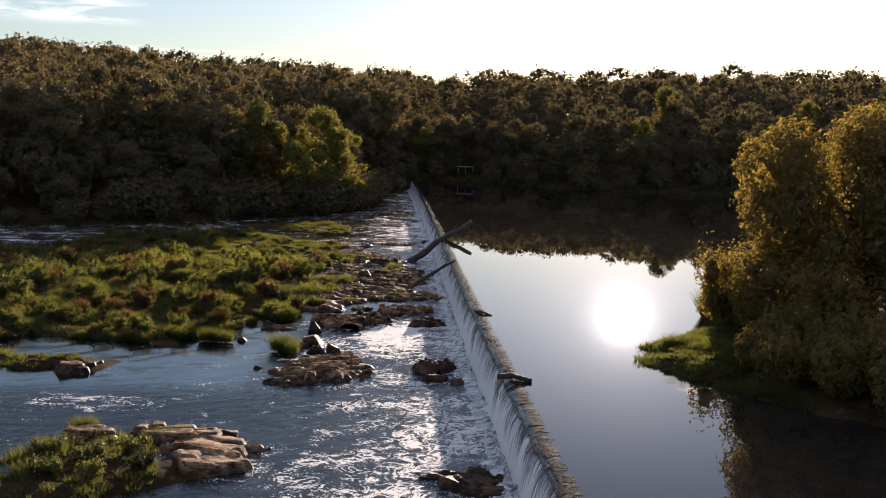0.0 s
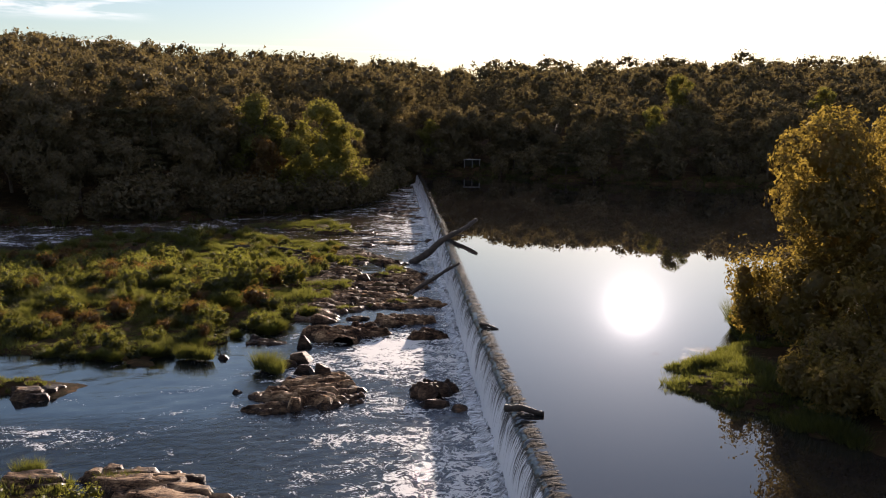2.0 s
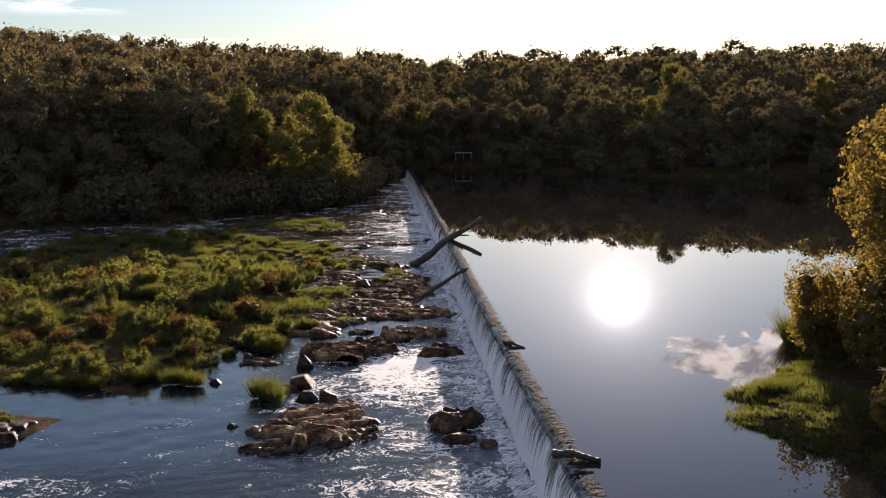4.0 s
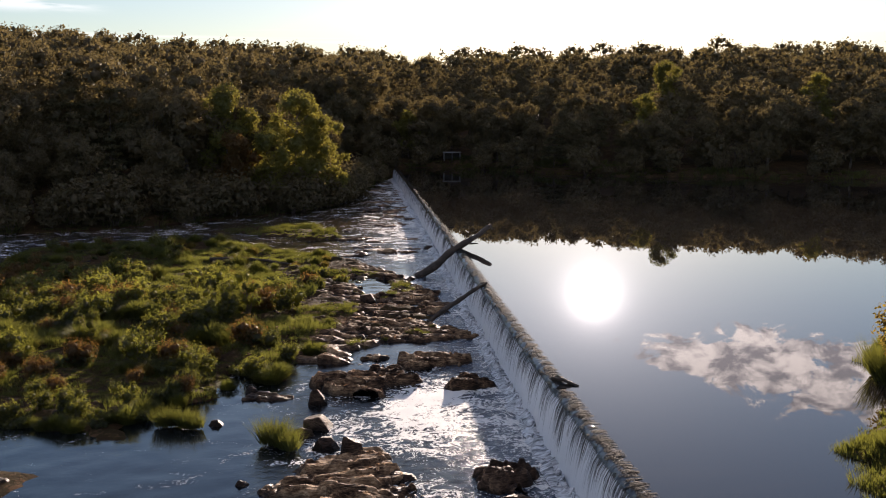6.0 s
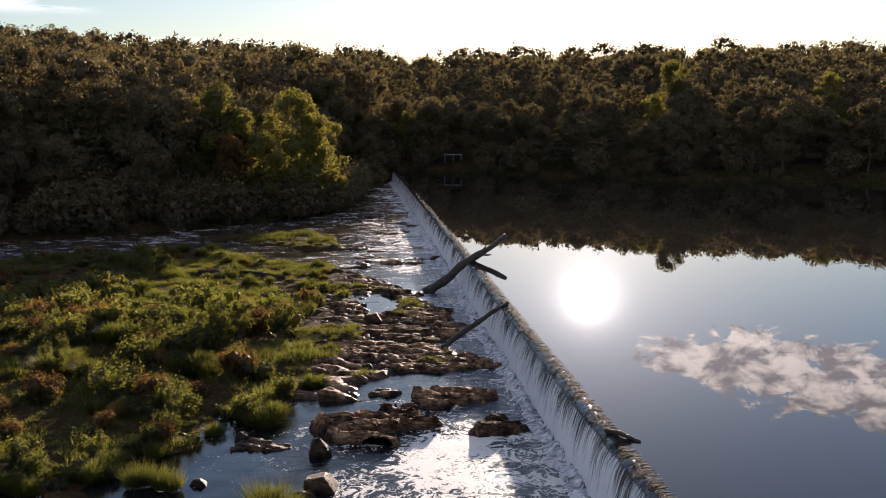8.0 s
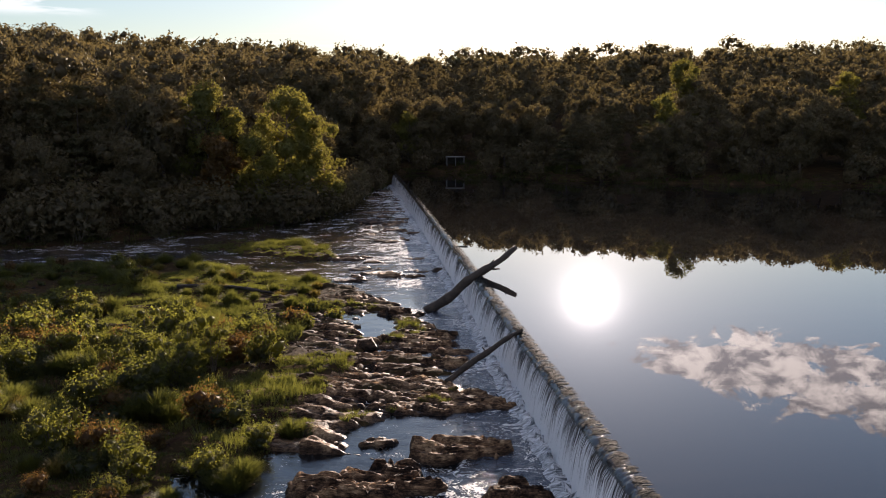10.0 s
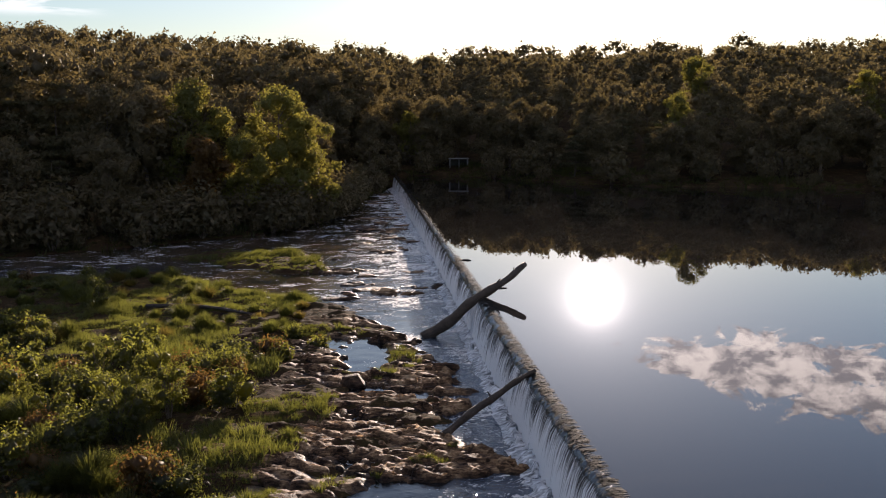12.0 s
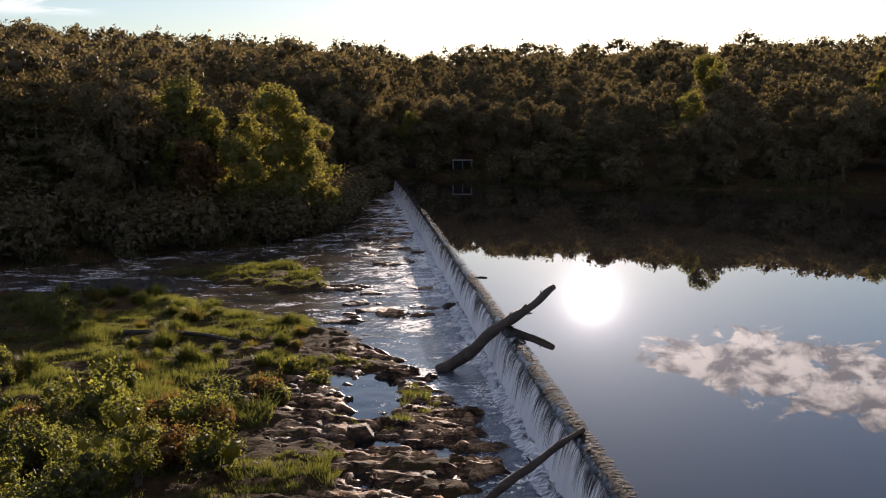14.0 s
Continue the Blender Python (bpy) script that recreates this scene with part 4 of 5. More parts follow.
place_rocks([(-6.1, 91.1, 1.5, 1.1, 0.35, 20), (-10.6, 86.0, 2.6, 2.2, 0.66, 35), (-14.5, 94.1, 1.6, 1.5, 0.5, 0), (-10.0, 91.5, 3.0, 2.2, 0.5, 10), (-10.4, 79.0, 2.8, 2.0, 0.5, -15), (-11.5, 74.5, 2.2, 1.8, 0.45, 20), (-9.6, 75.8, 2.6, 1.6, 0.4, 5), (-7.9, 115.7, 2.5, 1.2, 0.35, 4), (-5.3, 117.5, 2.8, 1.6, 0.45, 10), (-6.5, 121.7, 1.3, 0.8, 0.2, 0), (-9.4, 128.6, 4.4, 3.2, 0.4, 10), (-13.0, 84.0, 1.8, 1.5, 0.5, 40)],
            "flat brown rock among grass and shallow water", ROCK, low=0.65)


def scatter_rocks():
    """Low rocks in the riffle up to the far bank, and rubble along the shores."""
    rng = np.random.RandomState(8)
    rows = []
    for k in range(95):
        y = 116 + 106 * rng.rand() ** 1.2
        x = crest_x(y) - rng.uniform(1.2, 2.0 + 8.5 * (1 - (y - 116) / 150))
        w = 0.7 + 2.4 * rng.rand() ** 2
        rows.append((float(x), float(y), w, w * rng.uniform(0.5, 0.9), rng.uniform(0.12, 0.3), rng.uniform(-25, 25)))
    place_rocks(rows, "low brown rock breaking the riffle below the dam", ROCK)
    pool = []
    for s in range(8):
        me = rock_mesh(900 + s, 1.3, 1.0, 0.5, ROCK, 1)
        v = np.empty(len(me.vertices) * 3, np.float32)
        me.vertices.foreach_get("co", v)
        f = np.empty(len(me.polygons) * 3, np.int32)
        me.polygons.foreach_get("vertices", f)
        pool.append((v.reshape(-1, 3).copy(), f.reshape(-1, 3).copy()))
        bpy.data.meshes.remove(me)
    V, F, o = [], [], 0
    for k in range(1500):
        if k < 1000:
            x, y = rng.uniform(-16, -3.5), rng.uniform(64, 112)
        else:
            x, y = rng.uniform(-40, -8), rng.uniform(34, 130)
        z = float(ground_at(x, y))
        above = z - float(river_z(x))
        if not -0.22 < above < 0.3:
            continue
        s = 0.10 + 0.34 * rng.rand() ** 3
        v, f = pool[rng.randint(8)]
        a = rng.rand() * 6.28
        c, w = math.cos(a) * s, math.sin(a) * s
        V.append(np.stack([v[:, 0] * c - v[:, 1] * w + x, v[:, 0] * w + v[:, 1] * c + y, v[:, 2] * s * 0.7 + max(z, float(river_z(x)) - 0.1)], -1))
        F.append(f + o)
        o += len(v)
    tagged(new("rubble", np_mesh("rubble", np.concatenate(V), np.concatenate(F), ROCK)), "small broken stones strewn along the shore", "stones", kind="stuff")


scatter_rocks()

# ---- driftwood ----


def driftwood(name, path, radii, label, seed, stubs=()):
    """A bare bent trunk: wavy, tapered, with broken branch stubs."""
    rng = np.random.RandomState(seed)
    thing = tagged(new(name), label, "log")
    p = np.array(path, float)
    t = np.linspace(0, len(p) - 1, 22)
    pts = np.stack([np.interp(t, np.arange(len(p)), p[:, k]) for k in range(3)], -1)
    rad = np.interp(t, np.arange(len(p)), radii)
    wob = np.stack([smooth_noise(t * 1.3 + k * 9, t * 0, 1.0, seed % 5) for k in range(3)], -1)
    pts = pts + wob * rad[:, None] * 0.35
    rad = rad * (1 + 0.16 * smooth_noise(t * 2.7, t * 0 + 4, 1.0, 2))
    V, F = tube(pts, rad, 12)
    V, F = list(V), list(F)
    n = len(V)
    V += [pts[0], pts[-1]]
    me_v = np.array(V)
    bm = bmesh.new()
    bv = [bm.verts.new(v) for v in me_v]
    for q in F:
        bm.faces.new([bv[i] for i in q])
    last = n - 12
    for s in range(12):
        bm.faces.new((bv[n], bv[(s + 1) % 12], bv[s]))
        bm.faces.new((bv[n + 1], bv[last + s], bv[last + (s + 1) % 12]))
    for v in bm.verts:
        v.co += Vector(rng.normal(0, 0.008, 3))
    part("trunk", bm_mesh("trunk", bm, DRIFTWOOD, True), thing)
    for at, way, length, r in stubs:
        k = int(at * 21)
        o = pts[k]
        e = o + np.array(way) * length
        V, F = tube([o, (o + e) / 2 + rng.normal(0, 0.04, 3), e], [r, r * 0.8, r * 0.45], 7)
        part("branch_stub", np_mesh("branch_stub", V, F, DRIFTWOOD, True), thing)
    return thing


driftwood("fallen_log", [(-3.4, 101.9, -0.1), (-1.6, 101.8, 1.15), (0.1, 101.75, 2.38), (1.5, 102.9, 3.05), (2.68, 104.05, 3.74)], [0.34, 0.31, 0.27, 0.2, 0.16],
          "long bare driftwood trunk leaning over the dam's crest", 3, [(0.62, (0.5, 0.2, 0.85), 0.5, 0.08), (0.88, (-0.2, 0.5, 0.8), 0.35, 0.06)])
driftwood("fallen_log", [(-3.5, 82.3, 0.1), (-2.2, 82.8, 0.95), (-1.0, 83.2, 1.65), (0.15, 83.5, 2.3)], [0.14, 0.16, 0.125, 0.09],
          "thin dark driftwood log propped against the dam", 4, [(0.5, (-0.4, 0.3, 0.85), 0.35, 0.05)])
driftwood("stranded_branch", [(0.05, 43.2, 2.2), (0.55, 42.8, 2.3), (1.25, 42.35, 2.2)], [0.13, 0.12, 0.09], "short broken log stranded on the dam's lip", 6, [(0.4, (0.1, 0.7, 0.6), 0.3, 0.05)])
driftwood("stranded_branch", [(0.15, 59.6, 2.17), (0.5, 59.0, 2.24), (0.95, 58.4, 2.16)], [0.07, 0.08, 0.05], "small dark stick stranded on the dam's lip", 7)
driftwood("floating_stick", [(0.55, 105.2, 2.17), (1.1, 105.15, 2.19), (1.75, 105.2, 2.16)], [0.035, 0.04, 0.025], "thin stick afloat beside the leaning log", 9)
driftwood("stranded_branch", [(0.0, 118.3, 2.14), (0.4, 118.2, 2.2), (0.8, 118.0, 2.17)], [0.04, 0.045, 0.03], "small dark stick caught on the dam's lip", 8)

driftwood("fallen_log", [(-20.8, 111.4, 0.1), (-18.2, 110.8, 0.25), (-15.8, 110.0, 0.2), (-13.8, 109.1, 0.0)], [0.16, 0.15, 0.12, 0.07],
          "old brown log lying across the island's grass", 12, [(0.3, (0.1, -0.4, 0.8), 0.5, 0.05), (0.7, (0.4, 0.3, 0.7), 0.5, 0.04)])

# ---- shelter on the far bank ----


def box(bm, cx, cy, cz, sx, sy, sz):
    r = bmesh.ops.create_cube(bm, size=1.0, matrix=Matrix.Translation((cx, cy, cz)) @ Matrix.Diagonal((sx, sy, sz, 1)))
    return r


def box_part(name, parent, mat, c, s, bevel=0.02, label=""):
    bm = bmesh.new()
    box(bm, *c, *s)
    bmesh.ops.bevel(bm, geom=list(bm.edges), offset=bevel, segments=1, affect="EDGES")
    return part(name, bm_mesh(name, bm, mat), parent, label)


PALE_WOOD = surface("pale_wood", [(0.16, 0.15, 0.14), (0.25, 0.235, 0.22), (0.33, 0.31, 0.29)], 1.5, 0.7, 0.4)
DARK_INTERIOR = surface("dark_interior", [(0.03, 0.025, 0.02), (0.06, 0.05, 0.04)], 1.5, 0.8, 0.4)


def make_shelter():
    sh = tagged(new("bank_shelter"), "small pale timber-framed open shelter on the far bank", "shelter")
    z0 = float(ground_at(9.9, 240.5))
    for x in (8.25, 9.9, 11.55):
        box_part("post", sh, PALE_WOOD, (x, 240.0, z0 + 0.72), (0.14, 0.14, 1.7))
    for x in (8.25, 11.55):
        box_part("post", sh, PALE_WOOD, (x, 241.8, z0 + 0.72), (0.14, 0.14, 1.7))
    box_part("roof", sh, PALE_WOOD, (9.9, 240.9, z0 + 1.62), (3.7, 2.3, 0.16))
    # an added dark sheet: the shade inside the shelter, put in as colour
    box_part("back_panel", sh, DARK_INTERIOR, (9.9, 241.9, z0 + 0.7), (3.2, 0.06, 1.5))
    return sh


make_shelter()

# ---- shrubs and grass ----


def shrub(name, seed, height, width, mat, leaves, size, label, stems=7):
    rng = np.random.RandomState(seed)
    thing = tagged(new(name), label, "shrub")
    tubes, lobes = [], []
    for k in range(stems):
        a, q = k * 2.4 + rng.rand(), width / 2 * rng.uniform(0.25, 0.8)
        h = height * rng.uniform(0.55, 0.95)
        e = np.array((q * math.cos(a), q * math.sin(a), h))
        tubes.append(tube([(0.08 * math.cos(a), 0.08 * math.sin(a), -0.15), e * (0.5, 0.5, 0.6), e], [0.03, 0.02, 0.008], 4))
        lobes.append((*(e * (1, 1, 0.82)), width * rng.uniform(0.16, 0.26), rng.uniform(0.8, 1.3)))
        lobes.append((*(e * (0.8, 0.8, 0.45)), width * rng.uniform(0.16, 0.24), 0.9))
    V, F = join_tubes(tubes)
    part("branchwork", np_mesh("branchwork", V, F, BARK), thing)
    P, N = lobed(rng, lobes, leaves, 0.5)
    spray = rng.rand(leaves) < 0.3
    P[spray, 2] *= rng.uniform(1.0, 1.25, spray.sum())
    P[:, 2] = np.maximum(P[:, 2], 0.03)
    V, F = cards(P, N + np.array((0, 0, 0.5)), size, rng, 0.45)
    F = np.concatenate([F[:, [0, 1, 2]], F[:, [0, 2, 3]]])
    W, G = leaf_mass(rng, lobes, 0.36 if mat is LEAF_WOOD else 0.5, 0)
    W[:, 2] = np.maximum(W[:, 2], -0.05)
    part("foliage", np_mesh("foliage", np.concatenate([V, W]), np.concatenate([F, G + len(V)]), mat), thing)
    return thing


SHRUBS = [
    ("willow_shrub", 51, 1.25, 1.9, LEAF_BUSH, 600, 0.10, "bushy yellow-green willow shrub on the gravel island"),
    ("willow_shrub", 52, 1.8, 2.0, LEAF_BUSH, 680, 0.10, "tall yellow-green willow shrub on the gravel island"),
    ("rust_shrub", 53, 1.1, 1.9, LEAF_RUST, 580, 0.098, "low shrub with reddish-brown leaves on the island"),
    ("low_shrub", 54, 0.65, 1.6, LEAF_GRASS, 520, 0.078, "low spreading green shrub at the water's edge"),
    ("willow_sapling", 55, 3.4, 2.0, LEAF_BUSH, 1000, 0.085, "slender young willow standing over the scrub"),
    ("bank_shrub", 56, 2.6, 3.4, LEAF_WOOD, 420, 0.19, "dark green shrub at the foot of the woods"),
    ("grass_mound", 57, 1.05, 1.9, LEAF_GRASS, 560, 0.012, "tall mound of lime-green grass on the island"),
    ("grass_mound", 58, 0.8, 1.5, LEAF_STRAW, 420, 0.011, "straw-coloured mound of seeding grass on the island"),
]
SHRUB_MODELS = {}


def grass_mound(name, seed, height, width, mat, blades_n, size, label):
    """A thick mound of arching grass: each blade rises from the crown of the plant and bends over."""
    rng = np.random.RandomState(seed)
    a, f = rng.uniform(0, 6.283, blades_n), np.sqrt(rng.rand(blades_n))
    out = np.stack([np.cos(a), np.sin(a)], -1)
    root, reach = out * (f * width * 0.28)[:, None], f * width * 0.5 * rng.uniform(0.7, 1.15, blades_n)
    H = height * (1.05 - 0.45 * f ** 2) * rng.uniform(0.6, 1.1, blades_n)
    mid = np.concatenate([root + out * (reach * 0.35)[:, None], H[:, None] * 0.72], 1)
    tip = np.concatenate([root + out * reach[:, None], H[:, None]], 1)
    base = np.concatenate([root, np.full((blades_n, 1), -0.05)], 1)
    w = a + rng.normal(1.57, 0.5, blades_n)
    side = np.stack([np.cos(w), np.sin(w), 0 * w], -1) * size
    V = np.stack([base - side, base + side, mid + side, mid - side, tip], 1).reshape(-1, 3)
    i = np.arange(blades_n)[:, None] * 5
    thing = tagged(new(name), label, "grass")
    part("foliage", np_mesh("foliage", V, np.concatenate([i + [0, 1, 2], i + [0, 2, 3], i + [3, 2, 4]]), mat), thing)
    return thing




def set_shrub(k, x, y, turn, size, group="shrubs along the river"):
    m = pose(x, y, float(ground_at(x, y)) - 0.03, 0, 0, turn)
    base, near = SHRUBS[k], y < 93
    if (k, near) not in SHRUB_MODELS:
        ob = SHRUB_MODELS[(k, near)] = grass_mound(base[0], base[1], base[2], base[3], base[4], int(base[5] * (1.4 if near else 0.7)), base[6] * (1.0 if near else 1.5), base[7]) if k > 5 else shrub(*base[:5], int(base[5] * (1.9 if near else 0.65 if k < 5 else 1.5)), base[6] * (0.56 if near else 1.1 if k < 5 else 0.9), base[7])
        ob["group"] = group
        ob.matrix_basis = m
    else:
        ob = copy_thing(SHRUB_MODELS[(k, near)], m)
    ob.scale = (size,) * 3
    return ob


def plant_shrubs():
    rng = np.random.RandomState(61)
    placed = 0
    while placed < 540:
        x, y = rng.uniform(-46, -9), rng.uniform(61, 128)
        s = float(signed(x, y, ISLE))
        thick = float(fractal(x, y, 0.09, 2, 71))
        if s < 0.6 or (x > -12.5 and rng.rand() < 0.85) or (y > 112 and rng.rand() < 0.5) or thick < -0.25 + 0.3 * rng.rand() or not in_wedge(x, y + 20, 6):
            continue
        r = rng.rand()
        k = 0 if r < 0.3 else 1 if r < 0.42 else 2 if r < 0.58 else 3
        set_shrub(k, x, y, rng.uniform(0, 360), rng.uniform(0.7, 1.35) * float(np.interp(y, [62, 69, 76, 88, 100, 112], [0.55, 0.65, 1.05, 1.05, 0.8, 0.55])))
        placed += 1
    placed = 0
    while placed < 230:
        x, y = rng.uniform(-46, -10), rng.uniform(61, 127)
        if float(signed(x, y, ISLE)) < 0.5 or (x > -15 and y < 100) or not in_wedge(x, y + 20, 6) or float(fractal(x, y, 0.12, 2, 75)) < -0.3:
            continue
        set_shrub(6 if rng.rand() < 0.7 else 7, x, y, rng.uniform(0, 360), rng.uniform(0.6, 1.3) * float(np.interp(y, [62, 70, 78, 100], [0.6, 0.75, 1.0, 0.8])))
        placed += 1
    # tufts that overhang the island's near shore
    for k in range(46):
        i = rng.uniform(0, 4.99)
        a, b = ISLE[int(i)], ISLE[int(i) + 1]
        x, y = a[0] + (b[0] - a[0]) * (i % 1) + rng.uniform(-0.5, 0.5), a[1] + (b[1] - a[1]) * (i % 1) + rng.uniform(0.0, 1.4)
        if float(above_river(x, y)) > -0.12:
            set_shrub(6 if rng.rand() < 0.75 else 3, x, y, rng.uniform(0, 360), rng.uniform(0.4, 0.8))
    for x, y, s in ((-14.6, 85.5, 1.0), (-15.6, 84.0, 0.8), (-19.0, 92.0, 0.8), (-24.0, 112.5, 0.75), (-22.5, 78.0, 0.7)):
        set_shrub(4, x, y, rng.uniform(0, 360), s)
    for x, y, k, s in ((-14.0, 39.5, 0, 0.75), (-15.5, 38.6, 3, 0.9), (-17.2, 39.4, 3, 0.9), (-13.2, 37.6, 3, 0.8), (-16.4, 36.8, 3, 0.9), (-14.6, 36.2, 0, 0.6)):
        set_shrub(k, x, y, rng.uniform(0, 360), s)
    # the foot of the woods
    for k in range(190):
        i = rng.uniform(2, 14.99) if k < 115 else rng.uniform(3, 7)
        a, b = NORTH[int(i)], NORTH[int(i) + 1]
        f = i % 1
        x, y = a[0] + (b[0] - a[0]) * f, a[1] + (b[1] - a[1]) * f
        x, y = x + rng.uniform(-1.0, 1.0), y + rng.uniform(0.6, 6.5)
        if in_wedge(x, y, 0) and not (6 < x < 12.5):
            set_shrub(5, x, y, rng.uniform(0, 360), 0.4 + 1.6 * rng.rand() ** 1.6)


plant_shrubs()


def blades(base, height, rng, per=30, spread=0.22, width=0.022):
    """Grass blades in tufts: base (n, 3), height (n)."""
    n = len(base)
    B = np.repeat(base, per, 0)
    H = np.repeat(height, per) * rng.uniform(0.45, 1.1, n * per)
    a = rng.uniform(0, 6.283, n * per)
    r = spread * np.sqrt(rng.rand(n * per)) * (0.5 + np.repeat(height, per))
    B = B + np.stack([np.cos(a) * r, np.sin(a) * r, np.zeros(n * per)], -1)
    lean = rng.uniform(0.1, 0.8, n * per) * H
    tip = B + np.stack([np.cos(a) * lean, np.sin(a) * lean, H], -1)
    w = rng.uniform(0, 6.283, n * per)
    side = np.stack([np.cos(w), np.sin(w), np.zeros(n * per)], -1) * width
    V = np.stack([B - side, B + side, tip], 1).reshape(-1, 3)
    return V, np.arange(len(V)).reshape(-1, 3)


def grass_field(name, label, n, area, test, height, seed, per=30, width=0.022, spread=0.3):
    rng = np.random.RandomState(seed)
    x0, x1, y0, y1 = area
    x, y = rng.uniform(x0, x1, n * 6), rng.uniform(y0, y1, n * 6)
    ok = test(x, y, rng)
    x, y = x[ok][:n], y[ok][:n]
    base = np.stack([x, y, np.where((x > -15) & (x < -1.6) & (y > 70) & (y < 109), np.maximum(ground_at(x, y), shelf_z(x, y)), ground_at(x, y)) - 0.02], -1)
    h = height * rng.uniform(0.5, 1.1, len(x)) * np.clip(0.85 + 0.9 * fractal(x, y, 0.35, 2, 83), 0.3, 1.8)
    h = h * np.interp(y, [62, 72, 76, 90, 105], [0.7, 0.8, 1.1, 1.0, 0.75]) if y1 == 128 else h
    V, T = blades(base, h, rng, per, spread, width)
    tagged(new(name, np_mesh(name, V, T, LEAF_GRASS)), label, "grass", kind="stuff")


def on_isle(x, y, rng):
    s = signed(x, y, ISLE)
    return (s > -0.8) & (above_river(x, y) > 0.0) & (fractal(x, y, 0.42, 2, 97) > np.where(y > 100, -0.6, -0.45)) & (fractal(x, y, 0.16, 3, 81) > np.where(x > -13.0, 0.3, -0.75)) & in_wedge(x, y + 25, 8)


def on_shelf(x, y, rng):
    s = signed(x, y, SHELF)
    return (s > 0.3) & (round_pools(x, y) > 0.3) & (np.maximum(above_river(x, y), shelf_z(x, y) - river_z(x)) > 0.04) & (fractal(x, y, 0.3, 2, 87) > 0.3)


def on_small_isles(x, y, rng):
    s = np.maximum(np.maximum(signed(x, y, BAR), signed(x, y, POINT)), signed(x, y, ISLET) * (x < -12.6))
    return (s > 0.0) & (above_river(x, y) > -0.02)


def on_spit(x, y, rng):
    s = signed(x, y, SPIT)
    return (s > -0.5) & (s < 1.0 + 3.5 * rng.rand(len(x))) & ((x < 11.2) | (y > 52)) & (x < 20)


def on_bank(x, y, rng):
    d = north_depth(x, y)
    return (d > 0.1) & (d < np.where((x > 9) & (x < 40), 9, 4)) & in_wedge(x, y, 0)


grass_field("island_grass", "tall yellow-green grass tufts over the gravel island", 26000, (-50, -6, 60, 128), on_isle, 0.5, 91, 17, 0.02, 0.3)
grass_field("bar_grass", "low green grass on the small river bars", 2000, (-34, -9, 34, 146), on_small_isles, 0.42, 92, 40, 0.02, 0.22)
grass_field("shelf_grass", "green grass rooted in the cracks of the rock shelf", 330, (-14, -2, 72, 107), on_shelf, 0.3, 95, 50, 0.013, 0.24)
grass_field("spit_grass", "long green reeds and grass fringing the pond", 1300, (6.5, 24, 26, 70), on_spit, 0.5, 93, 60, 0.02)
grass_field("bank_grass", "rough grass along the foot of the woods", 2600, (-62, 80, 130, 245), on_bank, 0.8, 94, 24, 0.06, 0.6)


def tuft(x, y, height, n, seed, z=None):
    rng = np.random.RandomState(seed)
    base = np.stack([x + rng.normal(0, 0.18, n), y + rng.normal(0, 0.16, n), np.full(n, float(river_z(x)) + 0.08 if z is None else z)], -1)
    V, T = blades(base, np.full(n, height), rng, 90, 0.2, 0.014)
    ob = tagged(new("grass_tuft", np_mesh("grass_tuft", V, T, LEAF_GRASS)), "clump of long bright green grass growing on the rocks", "grass", "grass clumps")
    return ob


for i, (x, y, h, n) in enumerate(((-10.7, 59.2, 1.0, 9), (-10.3, 58.6, 0.8, 7), (-15.3, 62.3, 0.8, 9), (-14.4, 61.9, 0.7, 8), (-16.8, 43.0, 0.6, 8), (-13.4, 41.8, 0.5, 5))):
    tuft(x, y, h, n, 300 + i)
for i, (x, y, h, n) in enumerate(((13.6, 59.5, 1.5, 7), (13.2, 58.4, 1.2, 6), (12.2, 46.0, 1.3, 8), (9.0, 49.2, 0.9, 8), (10.2, 44.5, 1.0, 8))):
    tuft(x, y, h, n, 340 + i, CREST + 0.05)

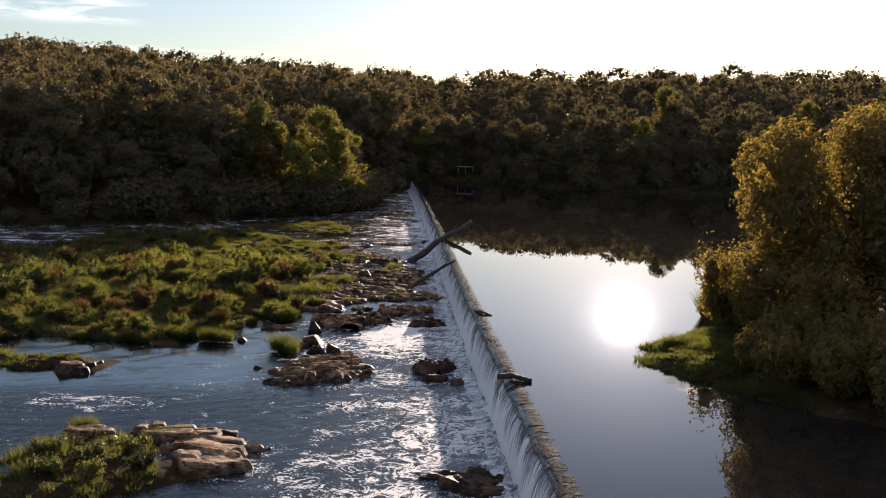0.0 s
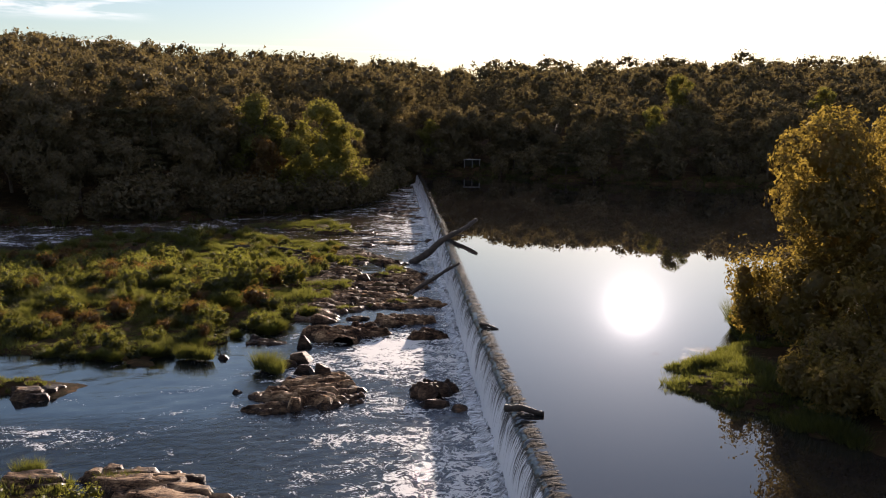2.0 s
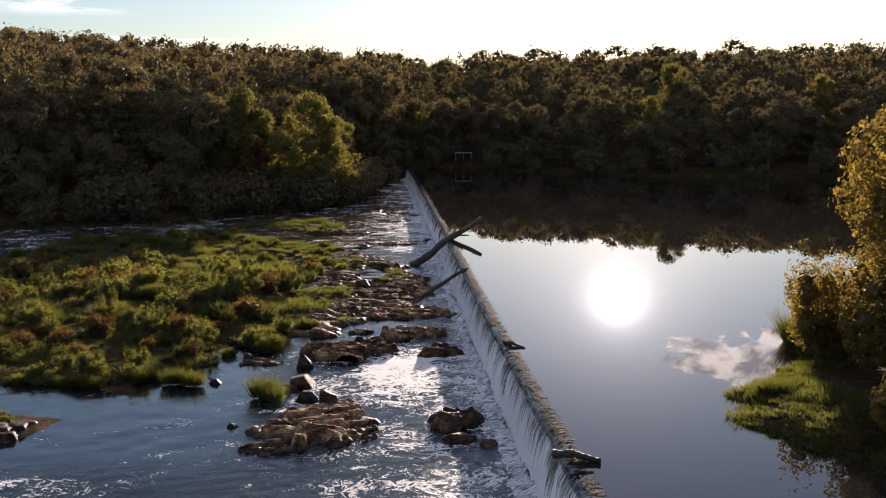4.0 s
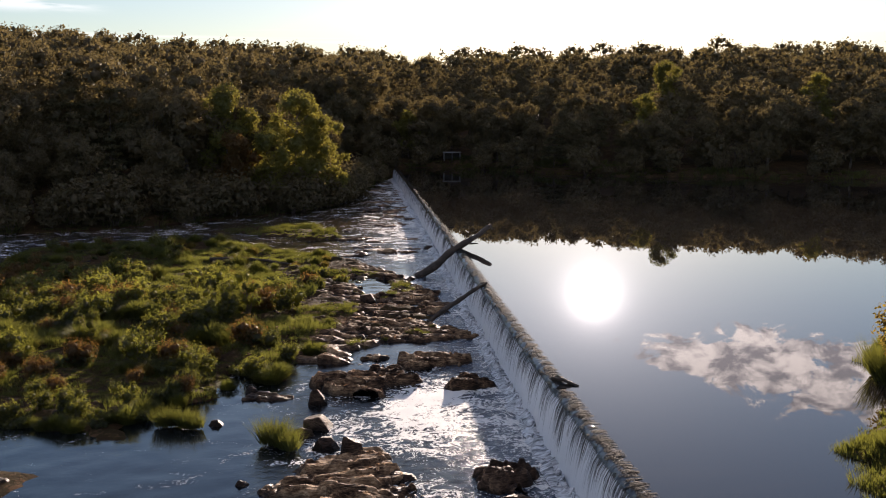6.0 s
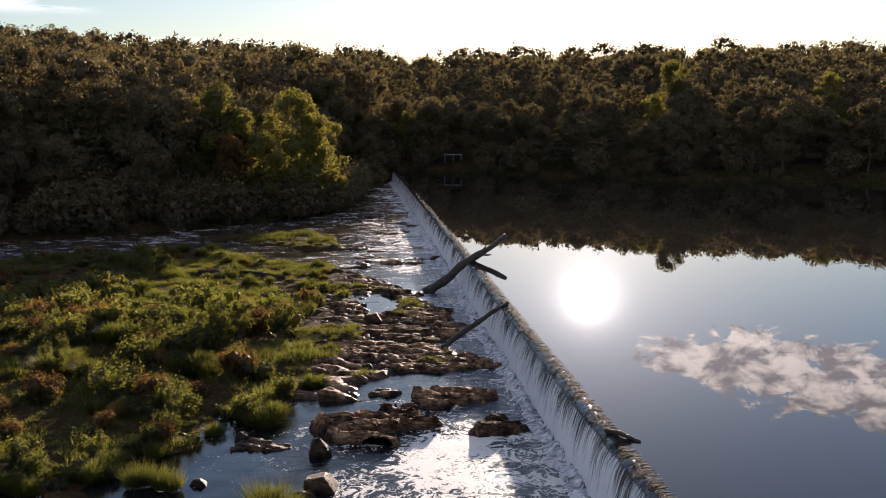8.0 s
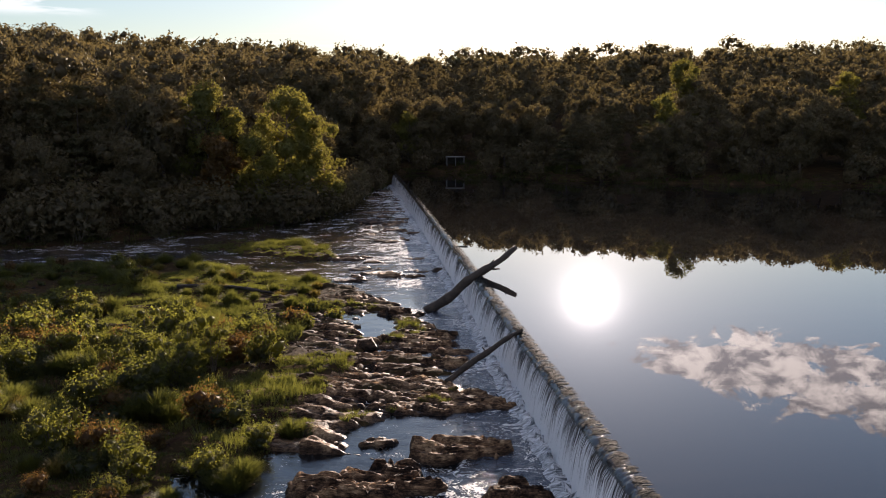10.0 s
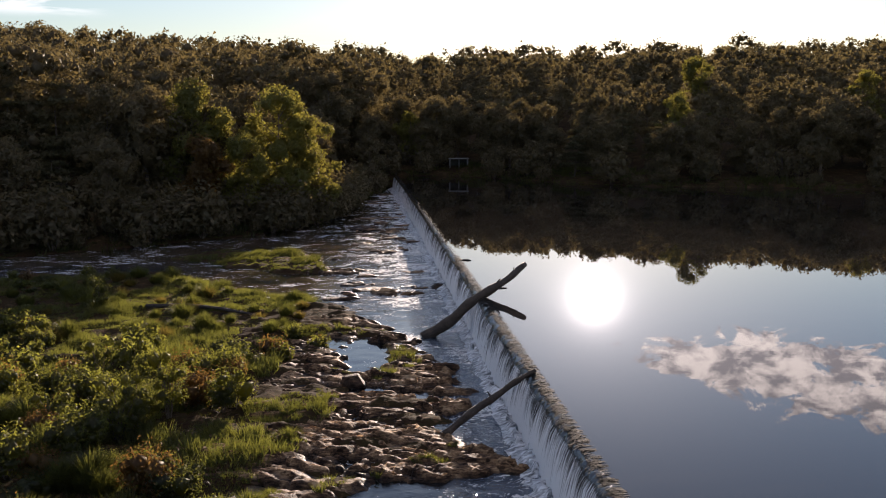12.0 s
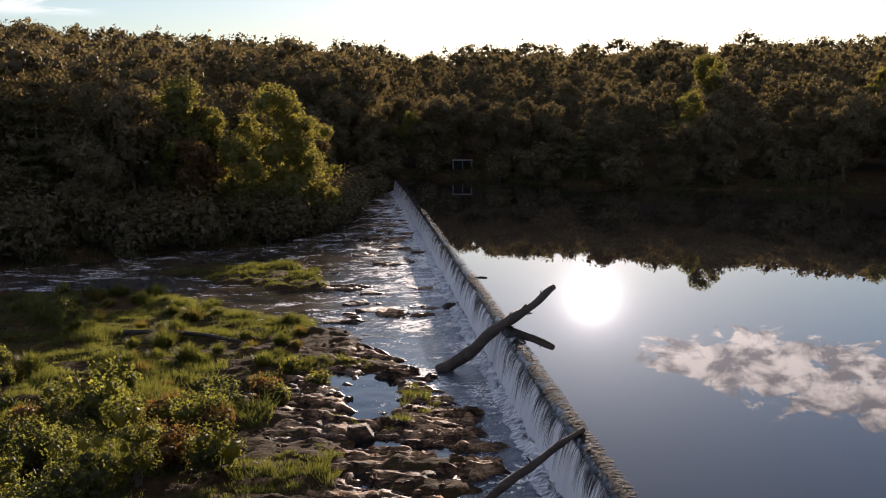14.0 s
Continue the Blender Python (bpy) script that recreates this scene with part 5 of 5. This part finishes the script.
# ---- the tree and bushes on the spit ----
LEAF_SPIT = leaf_material("leaf_spit", (0.085, 0.064, 0.024), (0.16, 0.115, 0.04), (0.46, 0.32, 0.055), 0.42)
for row in (("spit_tree", 71, 11.2, 12.0, 1.2, "round", LEAF_SPIT, 15000, 0.13, "large spreading tree with golden-olive leaves on the pond's shore", 18.5, 50.5, 0.3),
            ("spit_tree", 72, 11.0, 11.0, 1.2, "round", LEAF_SPIT, 8000, 0.15, "large tree with golden-olive leaves behind the shore thicket", 25.5, 54.0, 0.3),
            ("spit_tree", 73, 10.0, 11.0, 1.0, "round", LEAF_SPIT, 8000, 0.15, "broad tree with dense leaves on the pond's shore", 23.0, 43.0, 0.3)):
    x, y, r = row[-3:]
    t = tree(*row[:-3], r)
    t.matrix_basis = pose(x, y, float(ground_at(x, y)) - 0.1, 0, 0, 35)
for k, (x, y, h, w, lv) in enumerate(((12.9, 54.6, 4.4, 3.6, 4200), (13.6, 50.0, 4.6, 4.6, 4500), (15.0, 46.0, 4.2, 5.0, 4500), (17.5, 41.5, 4.2, 5.0, 4000), (14.4, 58.5, 3.0, 3.2, 2200), (20.0, 36.0, 4.5, 6.0, 3500), (19.0, 61.0, 4.0, 5.0, 2500), (21.5, 47.5, 5.0, 6.0, 3000), (25.0, 49.0, 5.0, 6.0, 3000), (13.6, 40.6, 3.0, 3.8, 3000), (14.9, 37.2, 3.4, 4.2, 3200), (12.0, 44.0, 2.4, 3.0, 2400), (11.4, 41.2, 2.0, 2.8, 2200), (12.7, 38.6, 2.4, 3.0, 2400), (13.8, 35.8, 2.6, 3.2, 2200), (10.9, 43.2, 1.5, 2.2, 1500), (19.5, 46.0, 4.6, 5.5, 3500), (22.5, 42.0, 4.6, 6.0, 3500), (26.5, 45.0, 5.0, 6.0, 3000))):
    b = shrub("shore_bush", 80 + k, h, w, LEAF_SPIT, lv, 0.11, "dense golden-olive leafy bush on the pond's shore", 11)
    b["group"] = "bushes on the spit"
    b.matrix_basis = pose(x, y, float(ground_at(x, y)) - 0.05, 0, 0, 40 * k)
